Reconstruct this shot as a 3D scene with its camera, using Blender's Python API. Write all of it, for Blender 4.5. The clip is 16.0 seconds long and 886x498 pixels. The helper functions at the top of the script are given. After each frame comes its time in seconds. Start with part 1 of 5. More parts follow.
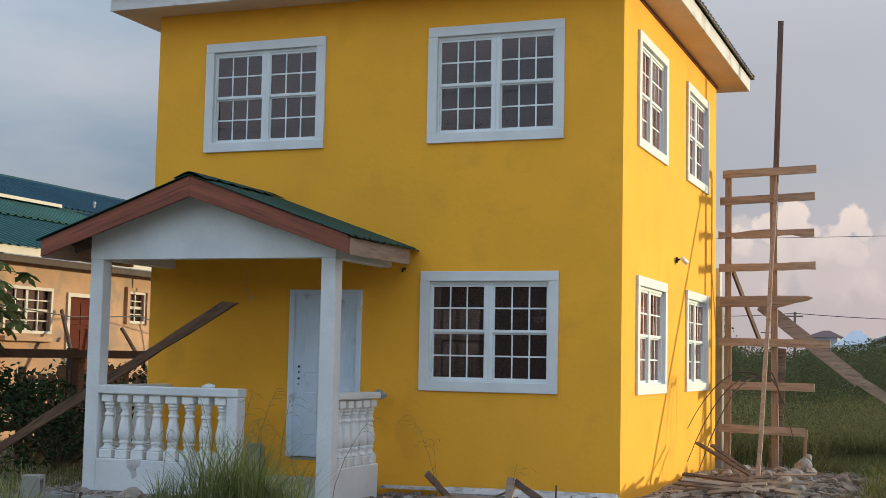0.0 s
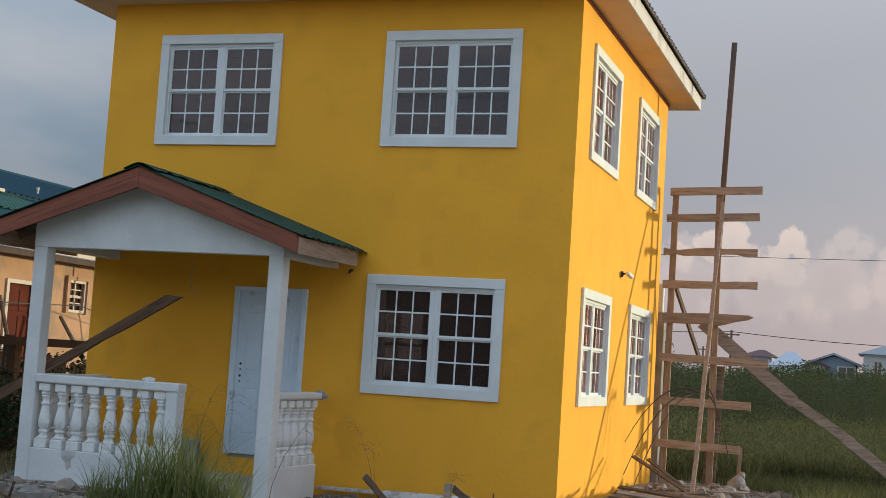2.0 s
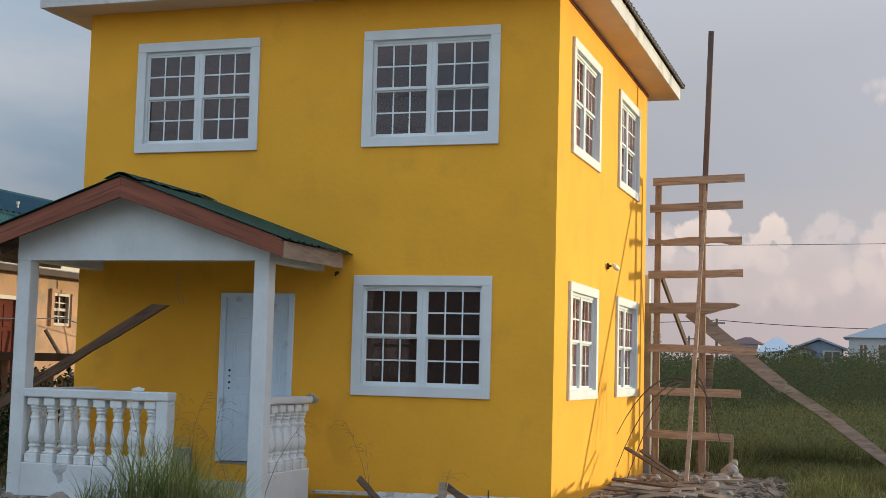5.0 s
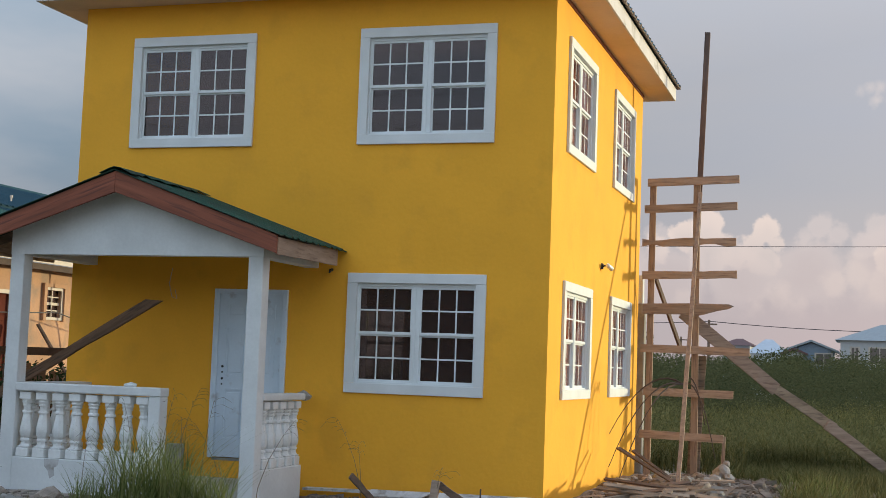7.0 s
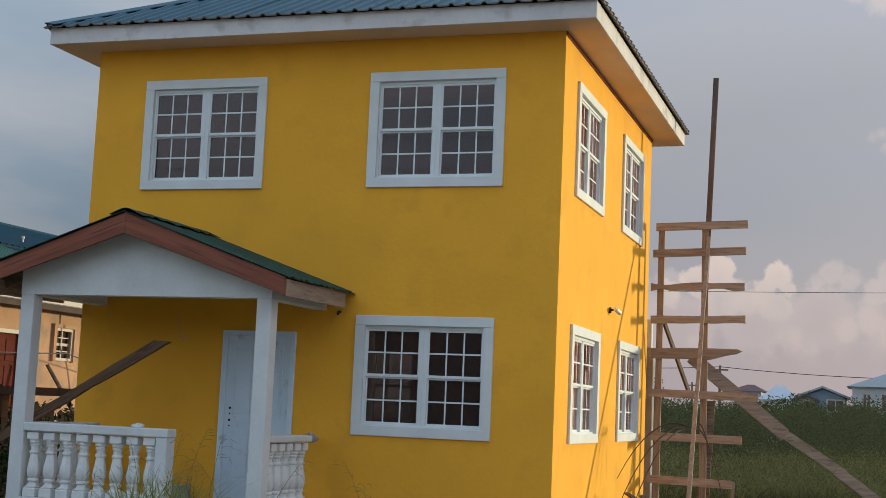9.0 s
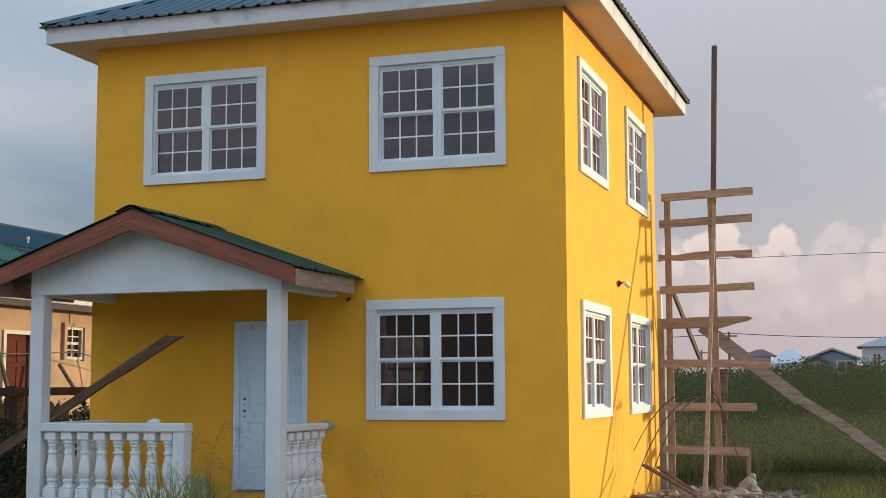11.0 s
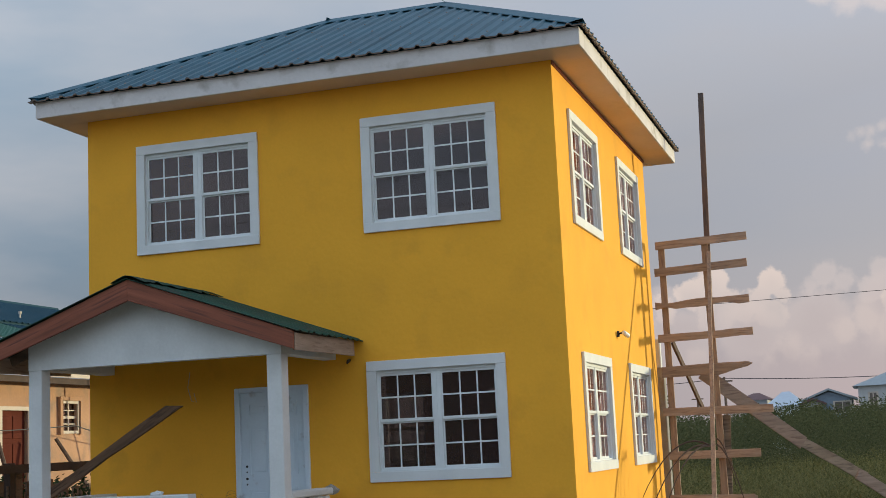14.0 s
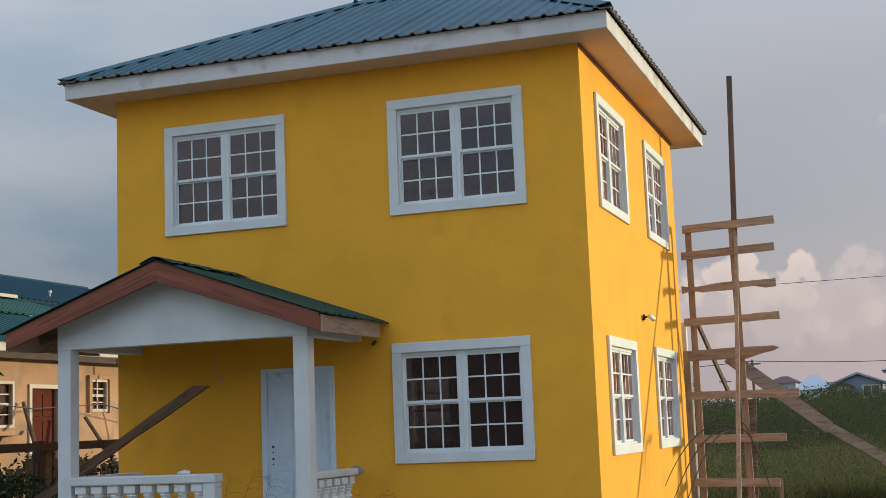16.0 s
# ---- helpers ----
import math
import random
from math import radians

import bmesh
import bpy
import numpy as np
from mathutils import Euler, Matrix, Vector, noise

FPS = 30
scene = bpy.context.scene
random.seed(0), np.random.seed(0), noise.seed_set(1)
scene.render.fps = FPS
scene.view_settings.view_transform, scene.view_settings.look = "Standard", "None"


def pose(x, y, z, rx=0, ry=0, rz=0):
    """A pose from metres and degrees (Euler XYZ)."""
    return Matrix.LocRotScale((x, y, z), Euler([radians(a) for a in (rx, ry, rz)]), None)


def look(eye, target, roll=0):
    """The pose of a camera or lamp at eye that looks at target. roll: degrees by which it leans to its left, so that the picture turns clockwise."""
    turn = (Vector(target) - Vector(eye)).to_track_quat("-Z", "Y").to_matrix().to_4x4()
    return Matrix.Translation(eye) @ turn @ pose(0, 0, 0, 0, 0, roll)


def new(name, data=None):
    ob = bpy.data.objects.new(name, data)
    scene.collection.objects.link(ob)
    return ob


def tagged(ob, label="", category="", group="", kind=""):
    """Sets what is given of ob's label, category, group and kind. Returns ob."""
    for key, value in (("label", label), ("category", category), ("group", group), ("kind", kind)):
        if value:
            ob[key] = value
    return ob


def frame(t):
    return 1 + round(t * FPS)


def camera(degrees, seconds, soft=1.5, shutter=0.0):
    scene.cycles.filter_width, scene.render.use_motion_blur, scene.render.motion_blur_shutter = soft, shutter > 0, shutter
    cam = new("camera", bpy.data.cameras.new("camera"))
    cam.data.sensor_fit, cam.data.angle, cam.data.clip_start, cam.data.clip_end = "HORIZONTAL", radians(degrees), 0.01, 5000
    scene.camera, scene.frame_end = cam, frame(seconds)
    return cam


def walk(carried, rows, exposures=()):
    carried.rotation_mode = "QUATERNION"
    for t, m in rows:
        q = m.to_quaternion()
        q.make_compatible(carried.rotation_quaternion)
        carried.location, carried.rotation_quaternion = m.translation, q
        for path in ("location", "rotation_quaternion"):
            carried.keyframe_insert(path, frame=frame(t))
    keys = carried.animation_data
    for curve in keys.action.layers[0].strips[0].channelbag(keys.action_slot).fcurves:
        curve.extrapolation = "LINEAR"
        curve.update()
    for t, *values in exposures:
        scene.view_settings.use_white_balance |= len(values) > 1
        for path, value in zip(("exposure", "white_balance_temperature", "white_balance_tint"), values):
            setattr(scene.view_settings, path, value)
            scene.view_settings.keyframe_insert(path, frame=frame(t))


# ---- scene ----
cam = camera(36.5, 16.0, soft=0.85)
PATH = [
    (0, (3.637, -15.265, 1.621), (2.922, -13.405, 1.789), 1.2),
    (0.5, (3.609, -15.243, 1.62), (2.895, -13.38, 1.75), 2.4),
    (1, (3.593, -15.281, 1.627), (2.913, -13.407, 1.781), 3.2),
    (1.5, (3.588, -15.308, 1.629), (2.935, -13.425, 1.794), 3.4),
    (2, (3.578, -15.296, 1.63), (2.943, -13.408, 1.807), 3.7),
    (2.5, (3.569, -15.283, 1.628), (2.943, -13.393, 1.816), 3.6),
    (3, (3.546, -15.249, 1.62), (2.93, -13.355, 1.804), 2.6),
    (3.5, (3.537, -15.257, 1.626), (2.925, -13.361, 1.805), 2.1),
    (4, (3.54, -15.27, 1.625), (2.929, -13.374, 1.804), 1.5),
    (6.5, (3.52, -15.275, 1.621), (2.914, -13.377, 1.796), 1.8),
    (7, (3.517, -15.27, 1.621), (2.916, -13.37, 1.796), 2.1),
    (7.5, (3.524, -15.276, 1.62), (2.928, -13.375, 1.796), 2.1),
    (8, (3.529, -15.309, 1.615), (2.932, -13.41, 1.808), 2.2),
    (8.5, (3.535, -15.321, 1.615), (2.935, -13.427, 1.847), 2.3),
    (9, (3.566, -15.305, 1.608), (2.949, -13.417, 1.847), 2.5),
    (9.2, (3.563, -15.269, 1.619), (2.929, -13.388, 1.862), 2.6),
    (11.5, (3.519, -15.319, 1.632), (2.889, -13.432, 1.835), -0.9),
    (12, (3.561, -15.321, 1.615), (2.888, -13.448, 1.819), -1.2),
    (12.5, (3.574, -15.341, 1.661), (2.853, -13.486, 1.862), -1.6),
    (13, (3.506, -15.334, 1.656), (2.815, -13.474, 1.903), -1.6),
    (13.5, (3.49, -15.372, 1.654), (2.837, -13.51, 1.976), -1.7),
    (14, (3.422, -15.3, 1.653), (2.82, -13.415, 1.945), -2.7),
    (14.5, (3.415, -15.276, 1.678), (2.837, -13.384, 1.973), -3.1),
    (15, (3.441, -15.313, 1.658), (2.862, -13.422, 1.957), -3.2),
    (15.5, (3.461, -15.349, 1.657), (2.879, -13.46, 1.965), -3.2),
    (16, (3.462, -15.331, 1.674), (2.818, -13.456, 1.939), -2.2),
]
STOPS = [(0, 0.04), (0.5, 0.22), (1.0, -0.08), (1.5, -0.12), (2.0, -0.19), (2.5, -0.18), (3.5, -0.05), (6.5, 0.0), (7, -0.03), (8, -0.12), (8.5, -0.22), (9, -0.28), (11.5, 0.08), (12, -0.02), (12.5, 0.01), (13, -0.29), (13.5, -0.47), (14, -0.2), (14.5, -0.22), (15.0, -0.28), (15.5, -0.38), (16, -0.18)]
walk(cam, [(t, look(eye, target, roll)) for t, eye, target, roll in PATH], exposures=[(t, e, 7050, 12) for t, e in STOPS])

# ---- world and sun ----
SUN_AZ = math.atan2(0.80, 1.0)          # from +x towards +y
SUN_EL = radians(4.5)


def make_world():
    w = bpy.data.worlds.new("evening_sky")
    scene.world = w
    w.use_nodes = True
    nt = w.node_tree
    nt.nodes.clear()
    N, L = nt.nodes.new, nt.links.new
    out, bg = N("ShaderNodeOutputWorld"), N("ShaderNodeBackground")
    L(bg.outputs[0], out.inputs[0])
    sky = N("ShaderNodeTexSky")
    sky.sky_type, sky.sun_disc = "NISHITA", False
    sky.sun_elevation, sky.sun_rotation = SUN_EL, math.pi / 2 - SUN_AZ
    sky.dust_density = 2.0
    gain = N("ShaderNodeVectorMath"); gain.operation = "SCALE"
    gain.inputs[3].default_value = 0.10
    L(sky.outputs[0], gain.inputs[0])
    co = N("ShaderNodeTexCoord")
    sep = N("ShaderNodeSeparateXYZ"); L(co.outputs["Generated"], sep.inputs[0])
    ramp = N("ShaderNodeValToRGB")
    e = ramp.color_ramp.elements
    e[0].position, e[0].color = 0.0, (0.63, 0.53, 0.57, 1)
    e[1].position, e[1].color = 1.0, (0.27, 0.35, 0.48, 1)
    for p, c in ((0.06, (0.58, 0.52, 0.575)), (0.14, (0.47, 0.50, 0.60)), (0.28, (0.53, 0.575, 0.685)), (0.55, (0.40, 0.465, 0.585))):
        k = e.new(p); k.color = (*c, 1)
    L(sep.outputs[2], ramp.inputs[0])
    # the side away from the sun is bluer
    dot = N("ShaderNodeVectorMath"); dot.operation = "DOT_PRODUCT"
    dot.inputs[1].default_value = (math.cos(SUN_AZ), math.sin(SUN_AZ), 0)
    L(co.outputs["Generated"], dot.inputs[0])
    mr = N("ShaderNodeMapRange")
    mr.inputs[1].default_value, mr.inputs[2].default_value = 0.1, 0.8
    L(dot.outputs["Value"], mr.inputs[0])
    tint = N("ShaderNodeMix"); tint.data_type = "RGBA"
    tint.inputs[6].default_value, tint.inputs[7].default_value = (0.385, 0.52, 0.605, 1), (1.07, 1.06, 1.07, 1)
    L(mr.outputs[0], tint.inputs[0])
    mul = N("ShaderNodeMix"); mul.data_type, mul.blend_type = "RGBA", "MULTIPLY"
    mul.inputs[0].default_value = 1
    L(ramp.outputs[0], mul.inputs[6]); L(tint.outputs[2], mul.inputs[7])
    # broad soft cloud sheets
    mp = N("ShaderNodeMapping"); mp.inputs["Scale"].default_value = (2.2, 2.2, 7)
    L(co.outputs["Generated"], mp.inputs[0])
    n1 = N("ShaderNodeTexNoise"); n1.inputs["Scale"].default_value, n1.inputs["Detail"].default_value = 1.6, 5
    L(mp.outputs[0], n1.inputs[0])
    r1 = N("ShaderNodeMapRange"); r1.inputs[1].default_value, r1.inputs[2].default_value = 0.40, 0.72
    r1.inputs[4].default_value = 0.55
    L(n1.outputs[0], r1.inputs[0])
    sheet = N("ShaderNodeMix"); sheet.data_type = "RGBA"
    sheet.inputs[7].default_value = (0.48, 0.49, 0.54, 1)
    L(r1.outputs[0], sheet.inputs[0]); L(mul.outputs[2], sheet.inputs[6])
    # heaped clouds low over the horizon: bearing from +y, elevation, radius, in degrees
    warp = N("ShaderNodeTexNoise"); warp.inputs["Scale"].default_value, warp.inputs["Detail"].default_value = 48, 8
    warp.inputs["Roughness"].default_value = 0.6
    L(co.outputs["Generated"], warp.inputs[0])
    last = sheet.outputs[2]

    def spread(value, a0, a1, b0, b1):
        m_ = N("ShaderNodeMapRange"); m_.interpolation_type = "SMOOTHSTEP"
        for i_, v_ in enumerate((a0, a1, b0, b1)):
            m_.inputs[i_ + 1].default_value = v_
        L(value, m_.inputs[0])
        return m_.outputs[0]

    def times(p, q):
        m_ = N("ShaderNodeMath"); m_.operation = "MULTIPLY"
        L(p, m_.inputs[0]); L(q, m_.inputs[1])
        return m_.outputs[0]

    def bank(heads, rough, edge, depth, near, far, strength, floor, last):
        """One family of cloud heads over what lies behind: crisp or soft edge, lit rim, duller body, melting away below."""
        best = None
        for az, el, r in heads:
            d_ = N("ShaderNodeVectorMath"); d_.operation = "DISTANCE"
            d_.inputs[1].default_value = (math.sin(radians(az)) * math.cos(radians(el)), math.cos(radians(az)) * math.cos(radians(el)), math.sin(radians(el)))
            L(co.outputs["Generated"], d_.inputs[0])
            m_ = N("ShaderNodeMath"); m_.operation = "SUBTRACT"
            m_.inputs[1].default_value = radians(r)
            L(d_.outputs["Value"], m_.inputs[0])
            if best is None:
                best = m_.outputs[0]
            else:
                k_ = N("ShaderNodeMath"); k_.operation = "SMOOTH_MIN"
                k_.inputs[2].default_value = 0.003
                L(best, k_.inputs[0]); L(m_.outputs[0], k_.inputs[1])
                best = k_.outputs[0]
        wm = N("ShaderNodeMath"); wm.operation = "MULTIPLY_ADD"
        wm.inputs[1].default_value, wm.inputs[2].default_value = rough, -rough * 0.5
        L(warp.outputs[0], wm.inputs[0])
        tot = N("ShaderNodeMath"); tot.operation = "ADD"
        L(best, tot.inputs[0]); L(wm.outputs[0], tot.inputs[1])
        rim = N("ShaderNodeMix"); rim.data_type = "RGBA"
        rim.inputs[6].default_value, rim.inputs[7].default_value = (*near, 1), (*far, 1)
        L(spread(tot.outputs[0], 0.0, -depth, 0.0, 1.0), rim.inputs[0])
        cover = times(spread(tot.outputs[0], edge * 0.4, -edge, 0.0, strength), spread(sep.outputs[2], math.sin(radians(floor[0])), math.sin(radians(floor[1])), 0.0, 1.0))
        mix = N("ShaderNodeMix"); mix.data_type = "RGBA"
        L(cover, mix.inputs[0]); L(last, mix.inputs[6]); L(rim.outputs[2], mix.inputs[7])
        return mix.outputs[2]

    last = bank(((-16, 4.0, 2.2), (-11.5, 4.2, 2.0), (-8.0, 4.0, 1.9), (-5.0, 4.1, 1.6), (-2.2, 4.4, 1.7), (0.8, 4.6, 1.9), (4.0, 4.4, 2.4), (8.0, 4.4, 2.6), (12.5, 4.0, 3.0)),
                0.035, 0.012, 0.03, (0.65, 0.595, 0.635), (0.60, 0.54, 0.585), 0.7, (0.5, 5.0), last)
    last = bank(((-9.6, 5.0, 0.9), (-8.3, 5.6, 0.8), (-2.45, 5.9, 0.55), (-1.94, 6.25, 0.6), (-1.0, 5.95, 0.55), (-0.2, 5.6, 0.6), (0.45, 6.35, 0.7), (1.5, 6.6, 0.85), (2.8, 6.2, 0.9), (4.4, 6.6, 1.2), (7.0, 6.4, 1.5), (10.5, 6.0, 1.8), (-13, 5.2, 1.4)),
                0.026, 0.0045, 0.045, (0.69, 0.635, 0.67), (0.62, 0.565, 0.61), 0.6, (2.8, 6.6), last)
    last = bank(((-8.4, 5.3, 0.7), (-7.4, 5.8, 0.8), (-6.45, 6.15, 0.80), (-5.85, 5.5, 0.7), (-5.2, 5.1, 0.6), (-4.5, 5.35, 0.65), (-3.95, 6.1, 0.62), (-3.6, 5.6, 0.5), (-4.1, 5.0, 0.7), (-6.3, 5.0, 0.9), (0.9, 4.8, 0.6)),
                0.024, 0.0028, 0.045, (0.86, 0.75, 0.73), (0.62, 0.56, 0.60), 0.85, (3.4, 6.9), last)
    last = bank(((-7.2, 3.1, 0.6), (-4.3, 3.0, 0.5), (-3.5, 3.25, 0.6), (-2.6, 2.9, 0.6), (-1.2, 4.0, 0.6), (-0.3, 4.4, 0.7), (0.7, 4.1, 0.8), (3.0, 3.4, 0.9)),
                0.028, 0.007, 0.040, (0.72, 0.645, 0.66), (0.61, 0.55, 0.59), 0.5, (1.8, 4.2), last)
    # thin torn wisps higher up
    last = bank(((-0.3, 11.85, 0.16), (0.1, 11.95, 0.22), (0.5, 12.0, 0.25), (0.95, 12.1, 0.30), (1.5, 12.2, 0.36), (2.1, 12.3, 0.40), (0.4, 11.45, 0.22), (1.0, 11.4, 0.30), (1.7, 11.5, 0.36), (0.2, 17.3, 0.7), (1.3, 17.6, 1.0), (-1.0, 18.0, 0.8), (2.6, 17.9, 1.2)),
                0.022, 0.007, 0.02, (0.78, 0.715, 0.725), (0.72, 0.665, 0.69), 0.55, (9.0, 10.0), last)
    fin = N("ShaderNodeMix"); fin.data_type = "RGBA"
    fin.inputs[0].default_value = 0.85
    L(gain.outputs[0], fin.inputs[6]); L(last, fin.inputs[7])
    # open bright sky overhead and behind the camera
    dot2 = N("ShaderNodeVectorMath"); dot2.operation = "DOT_PRODUCT"
    dot2.inputs[1].default_value = Vector((-0.20, -0.47, 0.86)).normalized()
    L(co.outputs["Generated"], dot2.inputs[0])
    m2 = N("ShaderNodeMapRange")
    m2.inputs[1].default_value, m2.inputs[2].default_value = -0.25, 0.75
    m2.inputs[3].default_value, m2.inputs[4].default_value = 1.12, 3.5
    L(dot2.outputs["Value"], m2.inputs[0])
    L(fin.outputs[2], bg.inputs[0])
    L(m2.outputs[0], bg.inputs[1])


make_world()
sun = new("sun", bpy.data.lights.new("sun", "SUN"))
sun.data.energy, sun.data.angle, sun.data.color = 3.5, radians(2.6), (1.0, 0.965, 0.66)
SUN_DIR = Vector((math.cos(SUN_AZ) * math.cos(SUN_EL), math.sin(SUN_AZ) * math.cos(SUN_EL), math.sin(SUN_EL)))
sun.matrix_world = look(SUN_DIR * 80, (0, 0, 0))


# ---- materials ----
def material(name, base, rough=0.7, vary=0.12, scale=3.0, fine=60.0, bump=0.15, bump_scale=None, metal=0.0, other=None, amount=0.5, stretch=(1, 1, 1), per_object=0.0, spec=0.4):
    """A surface with broad and fine variation, optional second colour in patches, and relief."""
    m = bpy.data.materials.new(name)
    m.use_nodes = True
    nt = m.node_tree
    N, L = nt.nodes.new, nt.links.new
    b = nt.nodes["Principled BSDF"]
    b.inputs["Roughness"].default_value, b.inputs["Metallic"].default_value = rough, metal
    b.inputs["Specular IOR Level"].default_value = spec
    co = N("ShaderNodeTexCoord")
    mp = N("ShaderNodeMapping"); mp.inputs["Scale"].default_value = stretch
    L(co.outputs["Object"], mp.inputs[0])
    n1 = N("ShaderNodeTexNoise"); n1.inputs["Scale"].default_value, n1.inputs["Detail"].default_value = scale, 6
    n2 = N("ShaderNodeTexNoise"); n2.inputs["Scale"].default_value, n2.inputs["Detail"].default_value = fine, 4
    L(mp.outputs[0], n1.inputs[0]); L(mp.outputs[0], n2.inputs[0])
    ramp = N("ShaderNodeValToRGB")
    lo = [c * (1 - vary) for c in base]
    hi = [min(1, c * (1 + vary)) for c in base]
    ramp.color_ramp.elements[0].position, ramp.color_ramp.elements[0].color = 0.3, (*lo, 1)
    ramp.color_ramp.elements[1].position, ramp.color_ramp.elements[1].color = 0.7, (*hi, 1)
    L(n1.outputs[0], ramp.inputs[0])
    col = ramp.outputs[0]
    if other:
        mask = N("ShaderNodeMapRange")
        mask.inputs[1].default_value, mask.inputs[2].default_value = 0.62 - 0.25 * amount, 0.72 - 0.15 * amount
        mixn = N("ShaderNodeTexNoise"); mixn.inputs["Scale"].default_value, mixn.inputs["Detail"].default_value = scale * 2.3, 8
        L(mp.outputs[0], mixn.inputs[0]); L(mixn.outputs[0], mask.inputs[0])
        mx = N("ShaderNodeMix"); mx.data_type = "RGBA"
        mx.inputs[7].default_value = (*other, 1)
        L(mask.outputs[0], mx.inputs[0]); L(col, mx.inputs[6])
        col = mx.outputs[2]
    fm = N("ShaderNodeMapRange"); fm.inputs[3].default_value, fm.inputs[4].default_value = 1 - vary * 0.7, 1 + vary * 0.7
    L(n2.outputs[0], fm.inputs[0])
    val = fm.outputs[0]
    if per_object:
        oi = N("ShaderNodeObjectInfo")
        om = N("ShaderNodeMapRange"); om.inputs[3].default_value, om.inputs[4].default_value = 1 - per_object, 1 + per_object
        L(oi.outputs["Random"], om.inputs[0])
        pm = N("ShaderNodeMath"); pm.operation = "MULTIPLY"
        L(val, pm.inputs[0]); L(om.outputs[0], pm.inputs[1])
        val = pm.outputs[0]
    sc = N("ShaderNodeVectorMath"); sc.operation = "SCALE"
    L(col, sc.inputs[0]); L(val, sc.inputs[3])
    L(sc.outputs[0], b.inputs["Base Color"])
    if bump:
        n3 = N("ShaderNodeTexNoise"); n3.inputs["Scale"].default_value, n3.inputs["Detail"].default_value = bump_scale or fine, 5
        L(mp.outputs[0], n3.inputs[0])
        bp = N("ShaderNodeBump"); bp.inputs["Strength"].default_value, bp.inputs["Distance"].default_value = bump, 0.02
        L(n3.outputs[0], bp.inputs["Height"]); L(bp.outputs[0], b.inputs["Normal"])
    return m


def leaf_material(name, a, b_, light=0.25):
    m = bpy.data.materials.new(name)
    m.use_nodes = True
    nt = m.node_tree
    N, L = nt.nodes.new, nt.links.new
    b = nt.nodes["Principled BSDF"]
    b.inputs["Roughness"].default_value = 0.8
    b.inputs["Specular IOR Level"].default_value = 0.1
    g = N("ShaderNodeNewGeometry")
    ramp = N("ShaderNodeValToRGB")
    ramp.color_ramp.elements[0].color, ramp.color_ramp.elements[1].color = (*a, 1), (*b_, 1)
    L(g.outputs["Random Per Island"], ramp.inputs[0])
    L(ramp.outputs[0], b.inputs["Base Color"])
    tr = N("ShaderNodeBsdfTranslucent"); L(ramp.outputs[0], tr.inputs[0])
    mx = N("ShaderNodeMixShader"); mx.inputs[0].default_value = light
    out = nt.nodes["Material Output"]
    L(b.outputs[0], mx.inputs[1]); L(tr.outputs[0], mx.inputs[2]); L(mx.outputs[0], out.inputs[0])
    return m


def glass_material(name, tint, shine, top=1.0, veil=None):
    m = bpy.data.materials.new(name)
    m.use_nodes = True
    nt = m.node_tree
    nt.nodes.clear()
    N, L = nt.nodes.new, nt.links.new
    out = N("ShaderNodeOutputMaterial")
    t = N("ShaderNodeBsdfTransparent"); t.inputs[0].default_value = (*tint, 1)
    g = N("ShaderNodeBsdfGlossy"); g.inputs["Roughness"].default_value = 0.02
    # pink of the mirrored sky is put into the gloss colour
    g.inputs[0].default_value = (1.0, 0.82, 0.80, 1)
    co = N("ShaderNodeTexCoord")
    n = N("ShaderNodeTexNoise"); n.inputs["Scale"].default_value = 2.5
    L(co.outputs["Object"], n.inputs[0])
    bp = N("ShaderNodeBump"); bp.inputs["Strength"].default_value, bp.inputs["Distance"].default_value = 0.05, 0.02
    L(n.outputs[0], bp.inputs["Height"]); L(bp.outputs[0], g.inputs["Normal"])
    f = N("ShaderNodeFresnel"); f.inputs[0].default_value = 1.5
    mr = N("ShaderNodeMapRange")
    mr.inputs[1].default_value, mr.inputs[2].default_value = 0.04, 1.0
    mr.inputs[3].default_value, mr.inputs[4].default_value = shine, top
    L(f.outputs[0], mr.inputs[0])
    mx = N("ShaderNodeMixShader")
    L(mr.outputs[0], mx.inputs[0]); L(g.outputs[0], mx.inputs[2])
    # flat brown diffuse share, in place of more reflection, lifts the black panes
    if veil:
        df = N("ShaderNodeBsdfDiffuse"); df.inputs[0].default_value = (*veil, 1)
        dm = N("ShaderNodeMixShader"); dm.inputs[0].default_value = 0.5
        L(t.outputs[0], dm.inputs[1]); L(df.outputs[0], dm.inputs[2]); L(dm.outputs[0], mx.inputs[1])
    else:
        L(t.outputs[0], mx.inputs[1])
    L(mx.outputs[0], out.inputs[0])
    return m


YELLOW = material("yellow_wall_paint", (0.90, 0.425, 0.042), 0.8, 0.06, 0.9, 30, 0.16, 14, other=(0.84, 0.395, 0.042), amount=0.35, spec=0.2)
WHITE = material("white_trim_paint", (0.69, 0.712, 0.705), 0.6, 0.06, 2.5, 60, 0.12, 90, spec=0.25)
PLASTER = material("white_painted_plaster", (0.68, 0.70, 0.695), 0.75, 0.10, 1.8, 26, 0.10, 30)
BALUSTER = material("white_cast_concrete", (0.75, 0.76, 0.745), 0.7, 0.12, 5, 60, 0.25, 80)
VINYL = material("white_vinyl", (0.72, 0.76, 0.765), 0.45, 0.04, 3, 40, 0.03, spec=0.3)
DOOR_PAINT = material("pale_blue_door_paint", (0.62, 0.72, 0.80), 0.45, 0.05, 2, 30, 0.05, other=(0.45, 0.47, 0.5), amount=0.08)
SOFFIT = material("cream_soffit_vinyl", (0.68, 0.52, 0.38), 0.65, 0.06, 1.5, 30, 0.05, spec=0.2)
